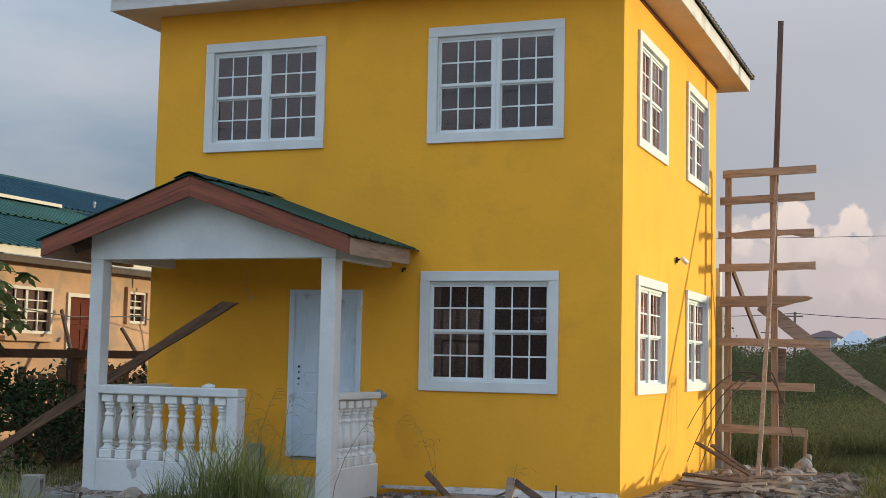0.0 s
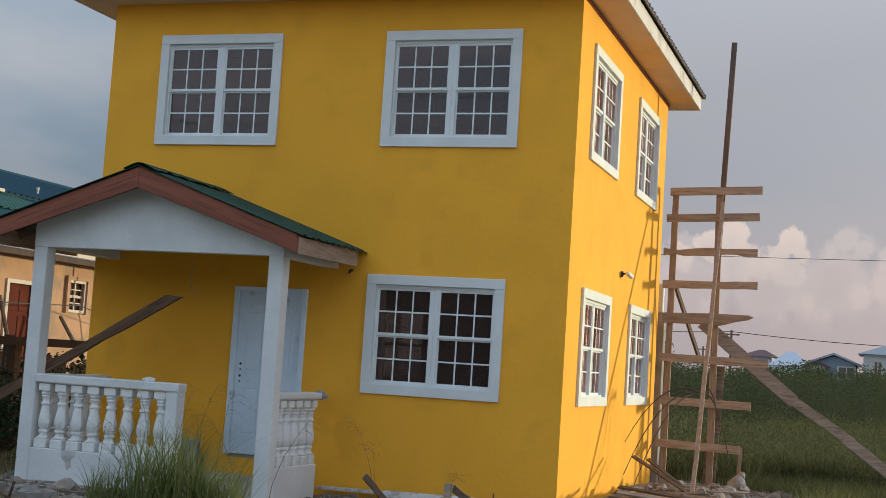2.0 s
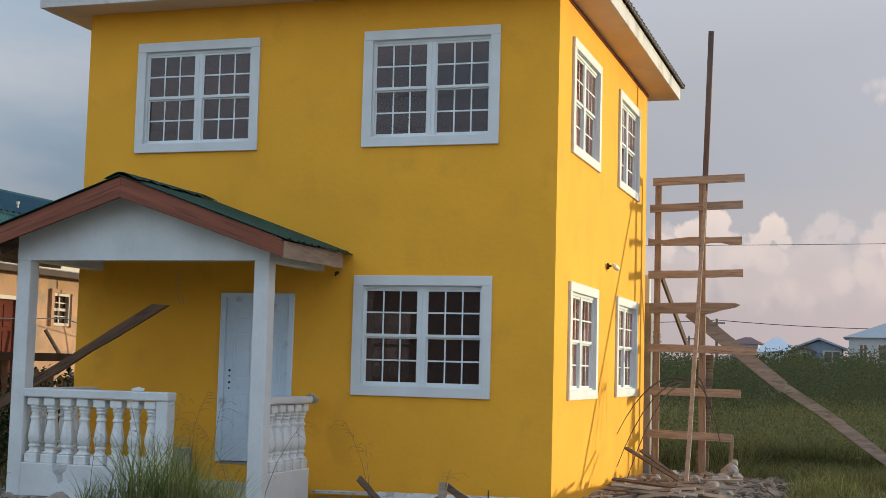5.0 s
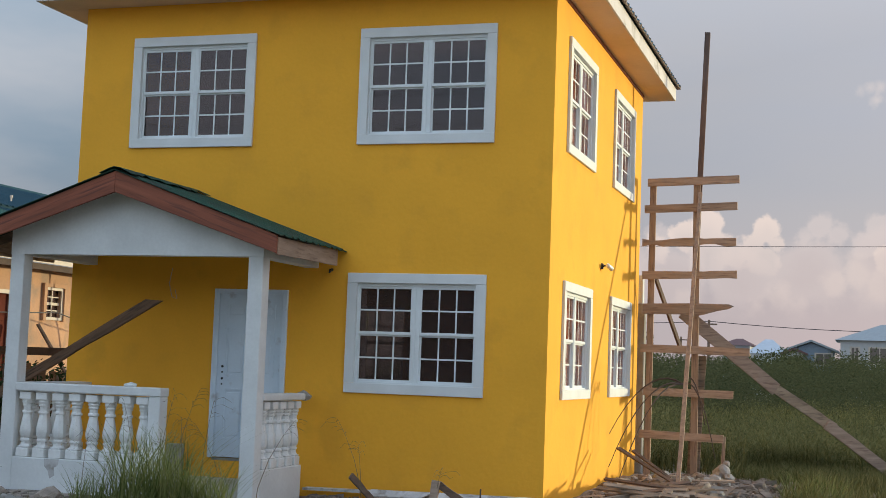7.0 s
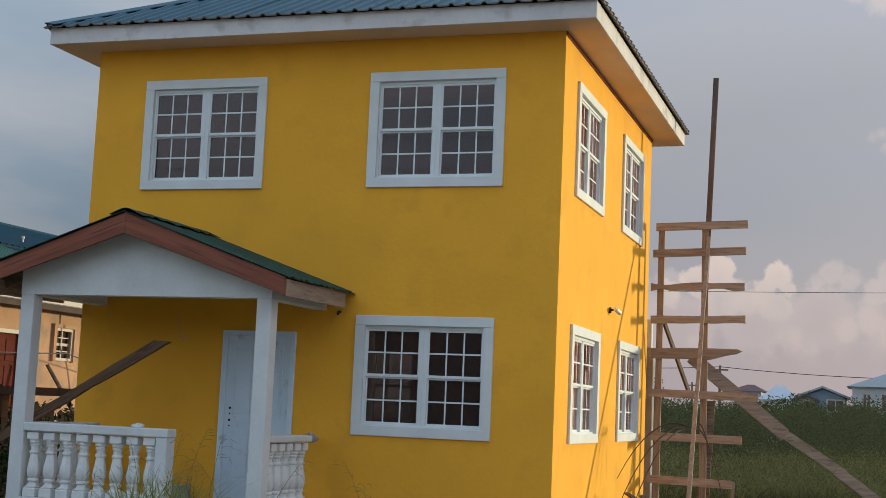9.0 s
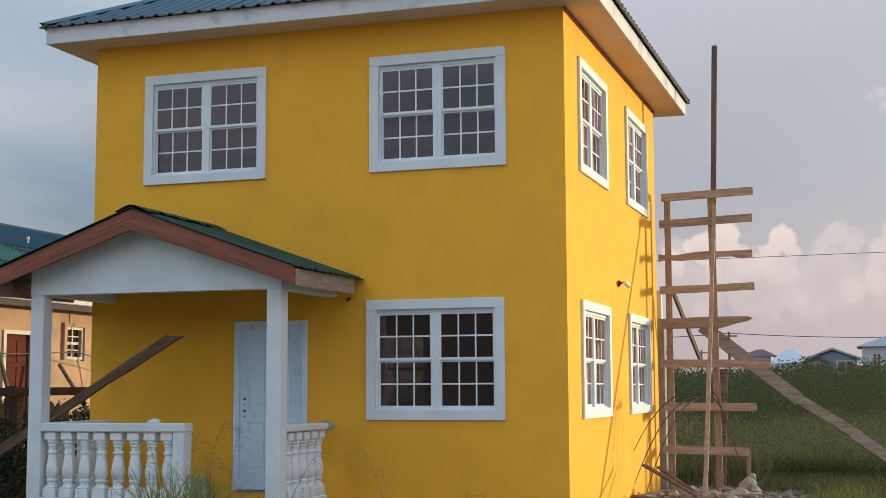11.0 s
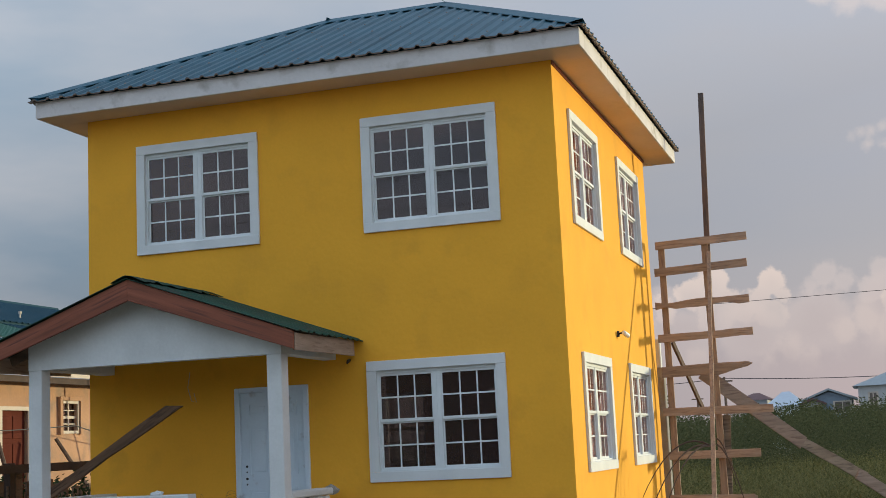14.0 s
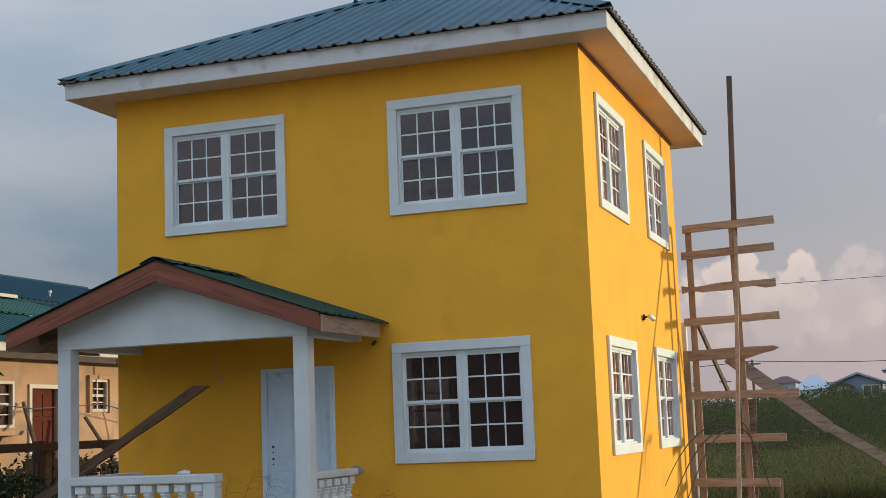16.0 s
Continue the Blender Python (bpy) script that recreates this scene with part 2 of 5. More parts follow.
FASCIA = material("grey_white_fascia_paint", (0.64, 0.61, 0.60), 0.7, 0.10, 1.2, 25, 0.15, other=(0.44, 0.41, 0.38), amount=0.3, spec=0.2)
ROOF_BLUE = material("blue_green_roof_metal", (0.032, 0.112, 0.155), 0.48, 0.18, 0.8, 20, 0.05, spec=0.22)
ROOF_EDGE = material("dull_roof_underside", (0.24, 0.185, 0.16), 0.7, 0.25)
ROOF_GREEN = material("green_porch_roof_metal", (0.016, 0.062, 0.042), 0.65, 0.3, 2, 25, 0.15, spec=0.25, other=(0.03, 0.045, 0.036), amount=0.5)
ROOF_TEAL = material("teal_far_roof_metal", (0.014, 0.078, 0.080), 0.6, 0.15, 0.6, 10, 0.05, spec=0.2)
ROOF_DEEP = material("deep_blue_far_roof_metal", (0.012, 0.055, 0.082), 0.7, 0.12, 0.5, 10, 0.04, spec=0.15)
ROOF_LIT_GREEN = material("lit_green_far_roof_metal", (0.036, 0.112, 0.088), 0.65, 0.15, 0.7, 12, 0.05, spec=0.2)
RED_WOOD = material("red_brown_stained_fascia_wood", (0.27, 0.088, 0.052), 0.65, 0.25, 2.0, 24, 0.25, 40, stretch=(0.35, 2, 7), other=(0.15, 0.055, 0.040), amount=0.35, spec=0.25)
RAW_UP = material("weathered_raw_upright", (0.36, 0.25, 0.18), 0.75, 0.22, 3, 30, 0.25, 40, stretch=(6, 6, 0.6), per_object=0.15, other=(0.25, 0.17, 0.13), amount=0.35)
OLD_UP = material("old_upright_timber", (0.15, 0.095, 0.075), 0.8, 0.3, 3, 26, 0.3, 36, stretch=(5, 5, 0.5), other=(0.10, 0.07, 0.06), amount=0.4)
RAW_WOOD = material("weathered_raw_board", (0.36, 0.262, 0.20), 0.75, 0.22, 3, 30, 0.25, 40, stretch=(0.6, 0.6, 6), per_object=0.18, other=(0.25, 0.17, 0.13), amount=0.35)
OLD_WOOD = material("grey_brown_old_timber", (0.16, 0.105, 0.075), 0.8, 0.3, 3, 26, 0.3, 36, stretch=(1, 1, 4), per_object=0.2, other=(0.10, 0.075, 0.06), amount=0.4)
PROP_WOOD = material("rough_brown_timber", (0.165, 0.098, 0.062), 0.85, 0.35, 3, 26, 0.4, 36, stretch=(0.4, 4, 5), other=(0.085, 0.055, 0.04), amount=0.4, spec=0.15)
DARK_WOOD = material("dark_fence_timber", (0.07, 0.045, 0.035), 0.8, 0.25, 4, 30, 0.3)
CONCRETE = material("grey_concrete", (0.29, 0.28, 0.26), 0.85, 0.18, 3, 50, 0.35, 60, per_object=0.2, other=(0.24, 0.23, 0.21), amount=0.4)
SLAB = material("dusty_pale_concrete", (0.43, 0.41, 0.375), 0.9, 0.18, 3, 50, 0.3, 50, other=(0.34, 0.32, 0.29), amount=0.4, spec=0.2)
DUSTY_WHITE = material("dusty_white_board_paint", (0.55, 0.54, 0.53), 0.75, 0.2, 4, 50, 0.15, other=(0.33, 0.30, 0.27), amount=0.5, spec=0.2)
PILE_WOOD = material("dusty_split_batten_wood", (0.30, 0.23, 0.17), 0.85, 0.25, 3, 30, 0.25, 40, stretch=(0.7, 0.7, 5), per_object=0.3, other=(0.19, 0.145, 0.11), amount=0.4, spec=0.15)
STONE = material("pale_rubble_stone", (0.29, 0.24, 0.20), 0.9, 0.3, 6, 40, 0.4, 50, per_object=0.3)
PALE_STONE = material("pale_grey_broken_rock", (0.34, 0.315, 0.29), 0.9, 0.25, 7, 40, 0.5, 40, per_object=0.12)
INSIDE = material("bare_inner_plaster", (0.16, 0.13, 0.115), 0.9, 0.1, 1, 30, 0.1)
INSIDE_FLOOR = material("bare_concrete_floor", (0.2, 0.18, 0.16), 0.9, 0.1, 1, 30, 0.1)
CURTAIN = material("rust_brown_curtain_cloth", (0.55, 0.25, 0.15), 0.9, 0.45, 2, 30, 0.1, stretch=(8, 8, 0.3))
GLASS_UP = glass_material("mirror_tinted_glass", (0.40, 0.36, 0.35), 0.064)
GLASS_SIDE = glass_material("clear_side_glass", (0.85, 0.82, 0.8), 0.05, 0.6)
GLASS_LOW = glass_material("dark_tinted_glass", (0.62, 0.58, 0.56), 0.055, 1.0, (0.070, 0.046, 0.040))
FAR_WALL = material("peach_plaster", (0.48, 0.285, 0.18), 0.9, 0.16, 0.8, 20, 0.2, other=(0.33, 0.235, 0.175), amount=0.5, spec=0.1)
FAR_TRIM = material("cream_far_trim", (0.54, 0.47, 0.40), 0.6, 0.08)
FAR_DOOR = material("red_brown_door_wood", (0.115, 0.032, 0.022), 0.85, 0.15, 3, 20, 0.1, spec=0.05)
BLACK = material("black_plastic", (0.02, 0.02, 0.022), 0.5, 0.1)
CABLE = material("dark_cable", (0.03, 0.03, 0.035), 0.6, 0.1)
LENS_WHITE = material("white_camera_shell", (0.75, 0.74, 0.72), 0.4, 0.04)
GRASS = leaf_material("field_grass_blades", (0.065, 0.075, 0.024), (0.25, 0.225, 0.09), 0.3)
CLUMP = leaf_material("long_green_blades", (0.08, 0.12, 0.03), (0.30, 0.32, 0.13), 0.3)
CLUMP_DULL = leaf_material("dull_tussock_blades", (0.065, 0.08, 0.026), (0.21, 0.20, 0.08), 0.3)
SHRUB = leaf_material("dark_shrub_leaves", (0.012, 0.028, 0.010), (0.045, 0.07, 0.03), 0.2)
BUSH = leaf_material("field_bush_leaves", (0.048, 0.060, 0.025), (0.108, 0.115, 0.052), 0.3)
WEED = leaf_material("olive_weed_leaves", (0.065, 0.075, 0.029), (0.185, 0.175, 0.075), 0.3)
PAPAYA = leaf_material("papaya_leaves", (0.05, 0.08, 0.022), (0.15, 0.18, 0.06), 0.3)
DRY = leaf_material("dry_stalks", (0.10, 0.075, 0.045), (0.26, 0.20, 0.12), 0.1)
TWIG = material("dark_dry_stem", (0.075, 0.05, 0.04), 0.8, 0.2, 6, 40, 0.2)
BARK = material("grey_bark", (0.11, 0.09, 0.07), 0.85, 0.2, 8, 40, 0.4)
GROUND = material("trodden_earth_and_weeds", (0.30, 0.25, 0.19), 0.95, 0.25, 1.2, 25, 0.5, 18, other=(0.14, 0.13, 0.07), amount=0.6)
DIRT = material("stony_grey_dirt", (0.32, 0.268, 0.225), 0.95, 0.3, 2.5, 30, 0.9, 30, other=(0.13, 0.115, 0.095), amount=0.6)


# ---- mesh helpers ----
def part(name, bm, mat, parent=None, label=""):
    me = bpy.data.meshes.new(name)
    bmesh.ops.recalc_face_normals(bm, faces=bm.faces)
    bm.to_mesh(me)
    bm.free()
    me.materials.append(mat)
    ob = new(name, me)
    if parent:
        ob.parent = parent
    if label:
        ob["label"] = label
    return ob


def mesh_part(name, verts, faces, mat, parent=None, label="", smooth=False):
    me = bpy.data.meshes.new(name)
    me.from_pydata([tuple(v) for v in verts], [], [tuple(f) for f in faces])
    me.materials.append(mat)
    if smooth:
        me.polygons.foreach_set("use_smooth", [True] * len(me.polygons))
    me.update()
    ob = new(name, me)
    if parent:
        ob.parent = parent
    if label:
        ob["label"] = label
    return ob


def thing(name, label, category, at=(0, 0, 0), group="", kind=""):
    ob = new(name)
    ob.empty_display_size = 0.2
    ob.location = at
    return tagged(ob, label, category, group, kind)


def box(bm, x0, y0, z0, x1, y1, z1, bevel=0.0):
    vs = [bm.verts.new((x, y, z)) for x in (x0, x1) for y in (y0, y1) for z in (z0, z1)]
    fs = [bm.faces.new([vs[i] for i in q]) for q in ((0, 1, 3, 2), (4, 6, 7, 5), (0, 4, 5, 1), (2, 3, 7, 6), (0, 2, 6, 4), (1, 5, 7, 3))]
    if bevel:
        es = list({e for f in fs for e in f.edges})
        bmesh.ops.bevel(bm, geom=es, offset=bevel, segments=1, affect="EDGES")


def boxed(*a, bevel=0.0):
    bm = bmesh.new()
    box(bm, *a, bevel=bevel)
    return bm


def beam(a, b, w, t, side=(0, 0, 1), bevel=0.006, wave=0.0, seed=0, n=1):
    """A board from a to b: w across (towards side), t thick; wave roughens its long edges."""
    a, b = Vector(a), Vector(b)
    d = (b - a).normalized()
    s = Vector(side)
    s = (s - d * s.dot(d)).normalized()
    u = d.cross(s)
    bm = bmesh.new()
    rnd = random.Random(seed)
    rings = []
    for i in range(n + 1):
        c = a.lerp(b, i / n)
        k = wave if 0 < i < n else 0.0
        hi = w / 2 + rnd.uniform(-k, k * 0.3)
        lo = -w / 2 + rnd.uniform(-k * 0.3, k)
        rings.append([bm.verts.new(c + s * h + u * k) for h, k in ((lo, -t / 2), (hi, -t / 2), (hi, t / 2), (lo, t / 2))])
    for p, q in zip(rings, rings[1:]):
        for i in range(4):
            bm.faces.new((p[i], p[(i + 1) % 4], q[(i + 1) % 4], q[i]))
    bm.faces.new(rings[0][::-1]); bm.faces.new(rings[-1])
    if bevel:
        bmesh.ops.bevel(bm, geom=[e for e in bm.edges if len(e.link_faces) == 2 and e.calc_face_angle(0) > 0.6], offset=bevel, segments=1, affect="EDGES")
    return bm


def tube(bm, pts, radii, sides=7):
    """A tapering tube along points."""
    rings = []
    for i, p in enumerate(pts):
        p = Vector(p)
        d = (Vector(pts[min(i + 1, len(pts) - 1)]) - Vector(pts[max(i - 1, 0)])).normalized()
        s = d.orthogonal().normalized()
        u = d.cross(s)
        rings.append([bm.verts.new(p + (s * math.cos(k * 2 * math.pi / sides) + u * math.sin(k * 2 * math.pi / sides)) * radii[i]) for k in range(sides)])
    for a, b in zip(rings, rings[1:]):
        for k in range(sides):
            bm.faces.new((a[k], a[(k + 1) % sides], b[(k + 1) % sides], b[k]))
    bm.faces.new(rings[0][::-1]); bm.faces.new(rings[-1])


def tubed(pts, radii, sides=7):
    bm = bmesh.new()
    tube(bm, pts, radii, sides)
    return bm


def wall_mesh(x0, x1, z0, z1, thick, holes):
    """A wall in the xz plane whose outer face is y=0 and inner face y=thick, with openings (x0, x1, z0, z1) cut through."""
    bm = bmesh.new()
    xs = sorted({x0, x1, *[v for h in holes for v in h[:2]]})
    zs = sorted({z0, z1, *[v for h in holes for v in h[2:]]})
    solid = {}
    for i in range(len(xs) - 1):
        for k in range(len(zs) - 1):
            cx, cz = (xs[i] + xs[i + 1]) / 2, (zs[k] + zs[k + 1]) / 2
            solid[i, k] = not any(h[0] < cx < h[1] and h[2] < cz < h[3] for h in holes)
    v = {}

    def vert(i, k, y):
        if (i, k, y) not in v:
            v[i, k, y] = bm.verts.new((xs[i], y, zs[k]))
        return v[i, k, y]
    for (i, k), s in solid.items():
        if not s:
            continue
        for y in (0, thick):
            bm.faces.new((vert(i, k, y), vert(i + 1, k, y), vert(i + 1, k + 1, y), vert(i, k + 1, y)))
        for di, dk, a, b in ((-1, 0, (i, k), (i, k + 1)), (1, 0, (i + 1, k), (i + 1, k + 1)), (0, -1, (i, k), (i + 1, k)), (0, 1, (i, k + 1), (i + 1, k + 1))):
            if not solid.get((i + di, k + dk), False):
                bm.faces.new((vert(*a, 0), vert(*b, 0), vert(*b, thick), vert(*a, thick)))
    return bm


def rock_bm(r, seed, flat=0.7, fine=2):
    bm = bmesh.new()
    bmesh.ops.create_icosphere(bm, subdivisions=fine, radius=1)
    rnd = random.Random(seed)
    sx, sy = rnd.uniform(0.8, 1.35), rnd.uniform(0.7, 1.2)
    for vv in bm.verts:
        k = 1.0 + 0.38 * noise.noise(vv.co * 1.1 + Vector((seed * 1.7, 0, 0))) + 0.16 * noise.noise(vv.co * 3.1 + Vector((0, seed * 2.3, 0))) + rnd.uniform(-0.12, 0.12)
        vv.co = Vector((vv.co.x * sx * k, vv.co.y * sy * k, vv.co.z * flat * k)) * r
    return bm


# ---- ground ----
def ground_height(x, y):
    h = 0.05 * noise.noise((x * 0.35, y * 0.35, 0)) + 0.025 * noise.noise((x * 1.3, y * 1.3, 4))
    away = max(0.0, min(1.0, (-y - 3.0) / 6))
    return h - 0.02 - 0.10 * away


def make_ground():
    near_x = list(np.arange(-22, 12.01, 0.5))
    near_y = list(np.arange(-18, 24.01, 0.5))
    xs = [-3000, -900, -300, -120, -60, -35] + near_x + [20, 35, 70, 150, 400, 1000, 3000]
    ys = [-3000, -900, -300, -120, -60, -30] + near_y + [35, 60, 100, 200, 500, 1200, 3500]
    verts = [(x, y, ground_height(x, y)) for y in ys for x in xs]
    n = len(xs)
    faces = [(j * n + i, j * n + i + 1, (j + 1) * n + i + 1, (j + 1) * n + i) for j in range(len(ys) - 1) for i in range(n - 1)]
    tagged(mesh_part("ground", verts, faces, GROUND, smooth=True), "trodden dark earth with weeds and grass patches", "ground", kind="structure")
    # dug-over building dirt round the house
    xs = np.arange(-8.0, 4.6, 0.2)
    ys = np.arange(-5.4, 7.6, 0.2)
    verts, keep = [], []
    for y in ys:
        for x in xs:
            d = max(-6.6 - x, x - 1.9 - 0.9 * noise.noise((y * 0.6, 3, 0)), -3.3 - y - 0.8 * noise.noise((x * 0.5, 0, 1)), y - 6.8, 0)
            h = ground_height(x, y) + 0.045 - 0.16 * d + 0.05 * noise.noise((x * 1.8, y * 1.8, 9)) + 0.03 * noise.noise((x * 5, y * 5, 2))
            h += 0.10 * math.exp(-((x - 1.2) ** 2 / 0.9 + (y - 3.0) ** 2 / 8))
            verts.append((x, y, h))
    n = len(xs)
    faces = [(j * n + i, j * n + i + 1, (j + 1) * n + i + 1, (j + 1) * n + i) for j in range(len(ys) - 1) for i in range(n - 1)]
    tagged(mesh_part("dirt_apron", verts, faces, DIRT, smooth=True), "stony grey building dirt heaped round the house", "dirt", kind="structure")


make_ground()


# ---- the yellow house ----
W, D, TOP = 6.38, 6.45, 6.19
TH = 0.16
house = thing("house", "two-storey bright yellow house with white window trim", "house")


def window_at(name, label, m, glass, w=1.75, h=1.45, curtain=False, detail=True):
    """A twin double-hung window; local x along the wall, -y outwards, origin at the lower outer corner of the casing."""
    c = 0.120
    bm = bmesh.new()
    box(bm, 0, -0.035, 0, w, 0.0, c, bevel=0.004)
    box(bm, 0, -0.035, h - c, w, 0.0, h, bevel=0.004)
    box(bm, 0, -0.033, c + 0.001, c, 0.0, h - c - 0.001)
    box(bm, w - c, -0.033, c + 0.001, w, 0.0, h - c - 0.001)
    lining = bmesh.new()
    for q in ((c - 0.008, c - 0.008, w - c + 0.008, c), (c - 0.008, h - c, w - c + 0.008, h - c + 0.008), (c - 0.008, c, c, h - c), (w - c, c, w - c + 0.008, h - c)):
        box(lining, q[0], 0.0, q[1], q[2], 0.05, q[3])
    win = part(name, bm, WHITE, house, label)
    part("reveal", lining, WHITE, win)
    win.matrix_local = m
    ix0, ix1, iz0, iz1 = c, w - c, c, h - c
    f, ft = 0.020, 0.038
    bm = bmesh.new()
    box(bm, ix0, 0.014, iz0, ix1, 0.12, iz0 + f, bevel=0.002)
    box(bm, ix0, 0.014, iz1 - ft, ix1, 0.12, iz1, bevel=0.002)
    box(bm, ix0, 0.016, iz0 + f, ix0 + f, 0.12, iz1 - ft)
    box(bm, ix1 - f, 0.016, iz0 + f, ix1, 0.12, iz1 - ft)
    part("window_frame", bm, VINYL, win)
    mid = w / 2
    bm = bmesh.new()
    box(bm, mid - 0.052, 0.018, iz0 + f, mid - 0.002, 0.09, iz1 - ft, bevel=0.003)
    box(bm, mid + 0.002, 0.018, iz0 + f, mid + 0.052, 0.09, iz1 - ft, bevel=0.003)
    box(bm, mid - 0.004, 0.024, iz0 + f, mid + 0.004, 0.08, iz1 - ft)
    part("mullion", bm, VINYL, win)
    zc = (iz0 + iz1) / 2 - 0.008
    for a, b in ((ix0 + f, mid - 0.052), (mid + 0.052, ix1 - f)):
        for z0, z1, y0 in ((zc - 0.006, iz1 - ft, 0.026), (iz0 + f, zc + 0.012, 0.052)):
            s = 0.018
            lo, hi = (0.036, 0.028) if z0 > iz0 + 0.1 else (0.030, 0.038)
            bm = bmesh.new()
            box(bm, a, y0, z0, b, y0 + 0.024, z0 + lo, bevel=0.002)
            box(bm, a, y0, z1 - hi, b, y0 + 0.024, z1, bevel=0.002)
            box(bm, a, y0 + 0.001, z0 + lo, a + s, y0 + 0.024, z1 - hi)
            box(bm, b - s, y0 + 0.001, z0 + lo, b, y0 + 0.024, z1 - hi)
            part("sash", bm, VINYL, win)
            gx0, gx1, gz0, gz1 = a + s, b - s, z0 + lo, z1 - hi
            bm = bmesh.new()
            g = 0.0095
            for k in (1, 2):
                x = gx0 + (gx1 - gx0) * k / 3
                box(bm, x - g, y0 + 0.0085, gz0, x + g, y0 + 0.0095, gz1)
            z = (gz0 + gz1) / 2
            box(bm, gx0, y0 + 0.008, z - g, gx1, y0 + 0.010, z + g)
            part("grille", bm, VINYL, win)
            p = part("pane", boxed(gx0, y0 + 0.012, gz0, gx1, y0 + 0.015, gz1), glass, win)
            p.visible_shadow = False
    if curtain:
        verts, faces = [], []
        n = 90
        for i in range(n + 1):
            x = ix0 + (ix1 - ix0) * i / n
            y = 0.155 + 0.018 * math.sin(i * 0.9) + 0.010 * math.sin(i * 2.3)
            verts += [(x, y, iz0 + 0.02), (x, y, iz1)]
        for i in range(n):
            if 0.44 < i / n < 0.48:
                continue
            faces.append((2 * i, 2 * i + 2, 2 * i + 3, 2 * i + 1))
        mesh_part("curtain", verts, faces, CURTAIN, win, "rust brown hanging curtain", True)
    return win


def front(x, z):
    return pose(x, 0, z)


def side(y, z):
    return pose(0, y, z, 0, 0, 90)


c = 0.120
WIN = dict(w=1.75, h=1.45)


def hole(x, z, w=1.75, h=1.45):
    return (x + c - 0.009, x + w - c + 0.009, z + c - 0.009, z + h - c + 0.009)


ZU, ZL = 4.305, 1.275
FRONT_WINDOWS = [(-5.635, ZU), (-2.468, ZU), (-2.505, ZL)]
SIDE_WINDOWS = [(0.725, ZU), (3.885, ZU), (0.73, ZL), (3.885, ZL)]
DX0, DX1, DZ0, DZ1 = -4.235, -3.345, 0.40, 2.45

bm = wall_mesh(-W, 0, -0.2, TOP, TH, [hole(*p) for p in FRONT_WINDOWS] + [(DX0, DX1, DZ0, DZ1)])
part("wall_front", bm, YELLOW, house)
bm = wall_mesh(TH, D, -0.2, TOP, TH, [hole(*p) for p in SIDE_WINDOWS])
w_ = part("wall_side", bm, YELLOW, house)
w_.matrix_local = pose(0, 0, 0, 0, 0, 90)
BACK_WINDOWS = [(-5.58, ZL), (-2.3, ZU)]
bm = wall_mesh(-W, -TH, -0.2, TOP, TH, [hole(*p) for p in BACK_WINDOWS])
w_ = part("wall_back", bm, YELLOW, house)
w_.matrix_local = pose(0, D - TH, 0)
bm = wall_mesh(TH, D - TH, -0.2, TOP, TH, [])
w_ = part("wall_far_side", bm, YELLOW, house)
w_.matrix_local = pose(-W + TH, 0, 0, 0, 0, 90)
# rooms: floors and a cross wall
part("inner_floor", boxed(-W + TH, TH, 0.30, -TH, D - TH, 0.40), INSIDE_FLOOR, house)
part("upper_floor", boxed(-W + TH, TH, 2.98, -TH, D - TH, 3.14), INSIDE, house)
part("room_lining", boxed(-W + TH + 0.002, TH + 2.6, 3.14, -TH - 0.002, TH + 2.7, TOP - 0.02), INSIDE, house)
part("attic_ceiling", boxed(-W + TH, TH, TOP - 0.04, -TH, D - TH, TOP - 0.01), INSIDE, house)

for i, (x, z) in enumerate(FRONT_WINDOWS):
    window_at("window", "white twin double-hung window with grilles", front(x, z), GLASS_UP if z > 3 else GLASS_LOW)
for i, (y, z) in enumerate(SIDE_WINDOWS):
    window_at("window", "white twin window with brown curtains behind", side(y, z), GLASS_SIDE, curtain=True)
for x, z in BACK_WINDOWS:
    window_at("window", "white twin double-hung window with grilles", pose(x + 1.75, D, z, 0, 0, 180), GLASS_SIDE)


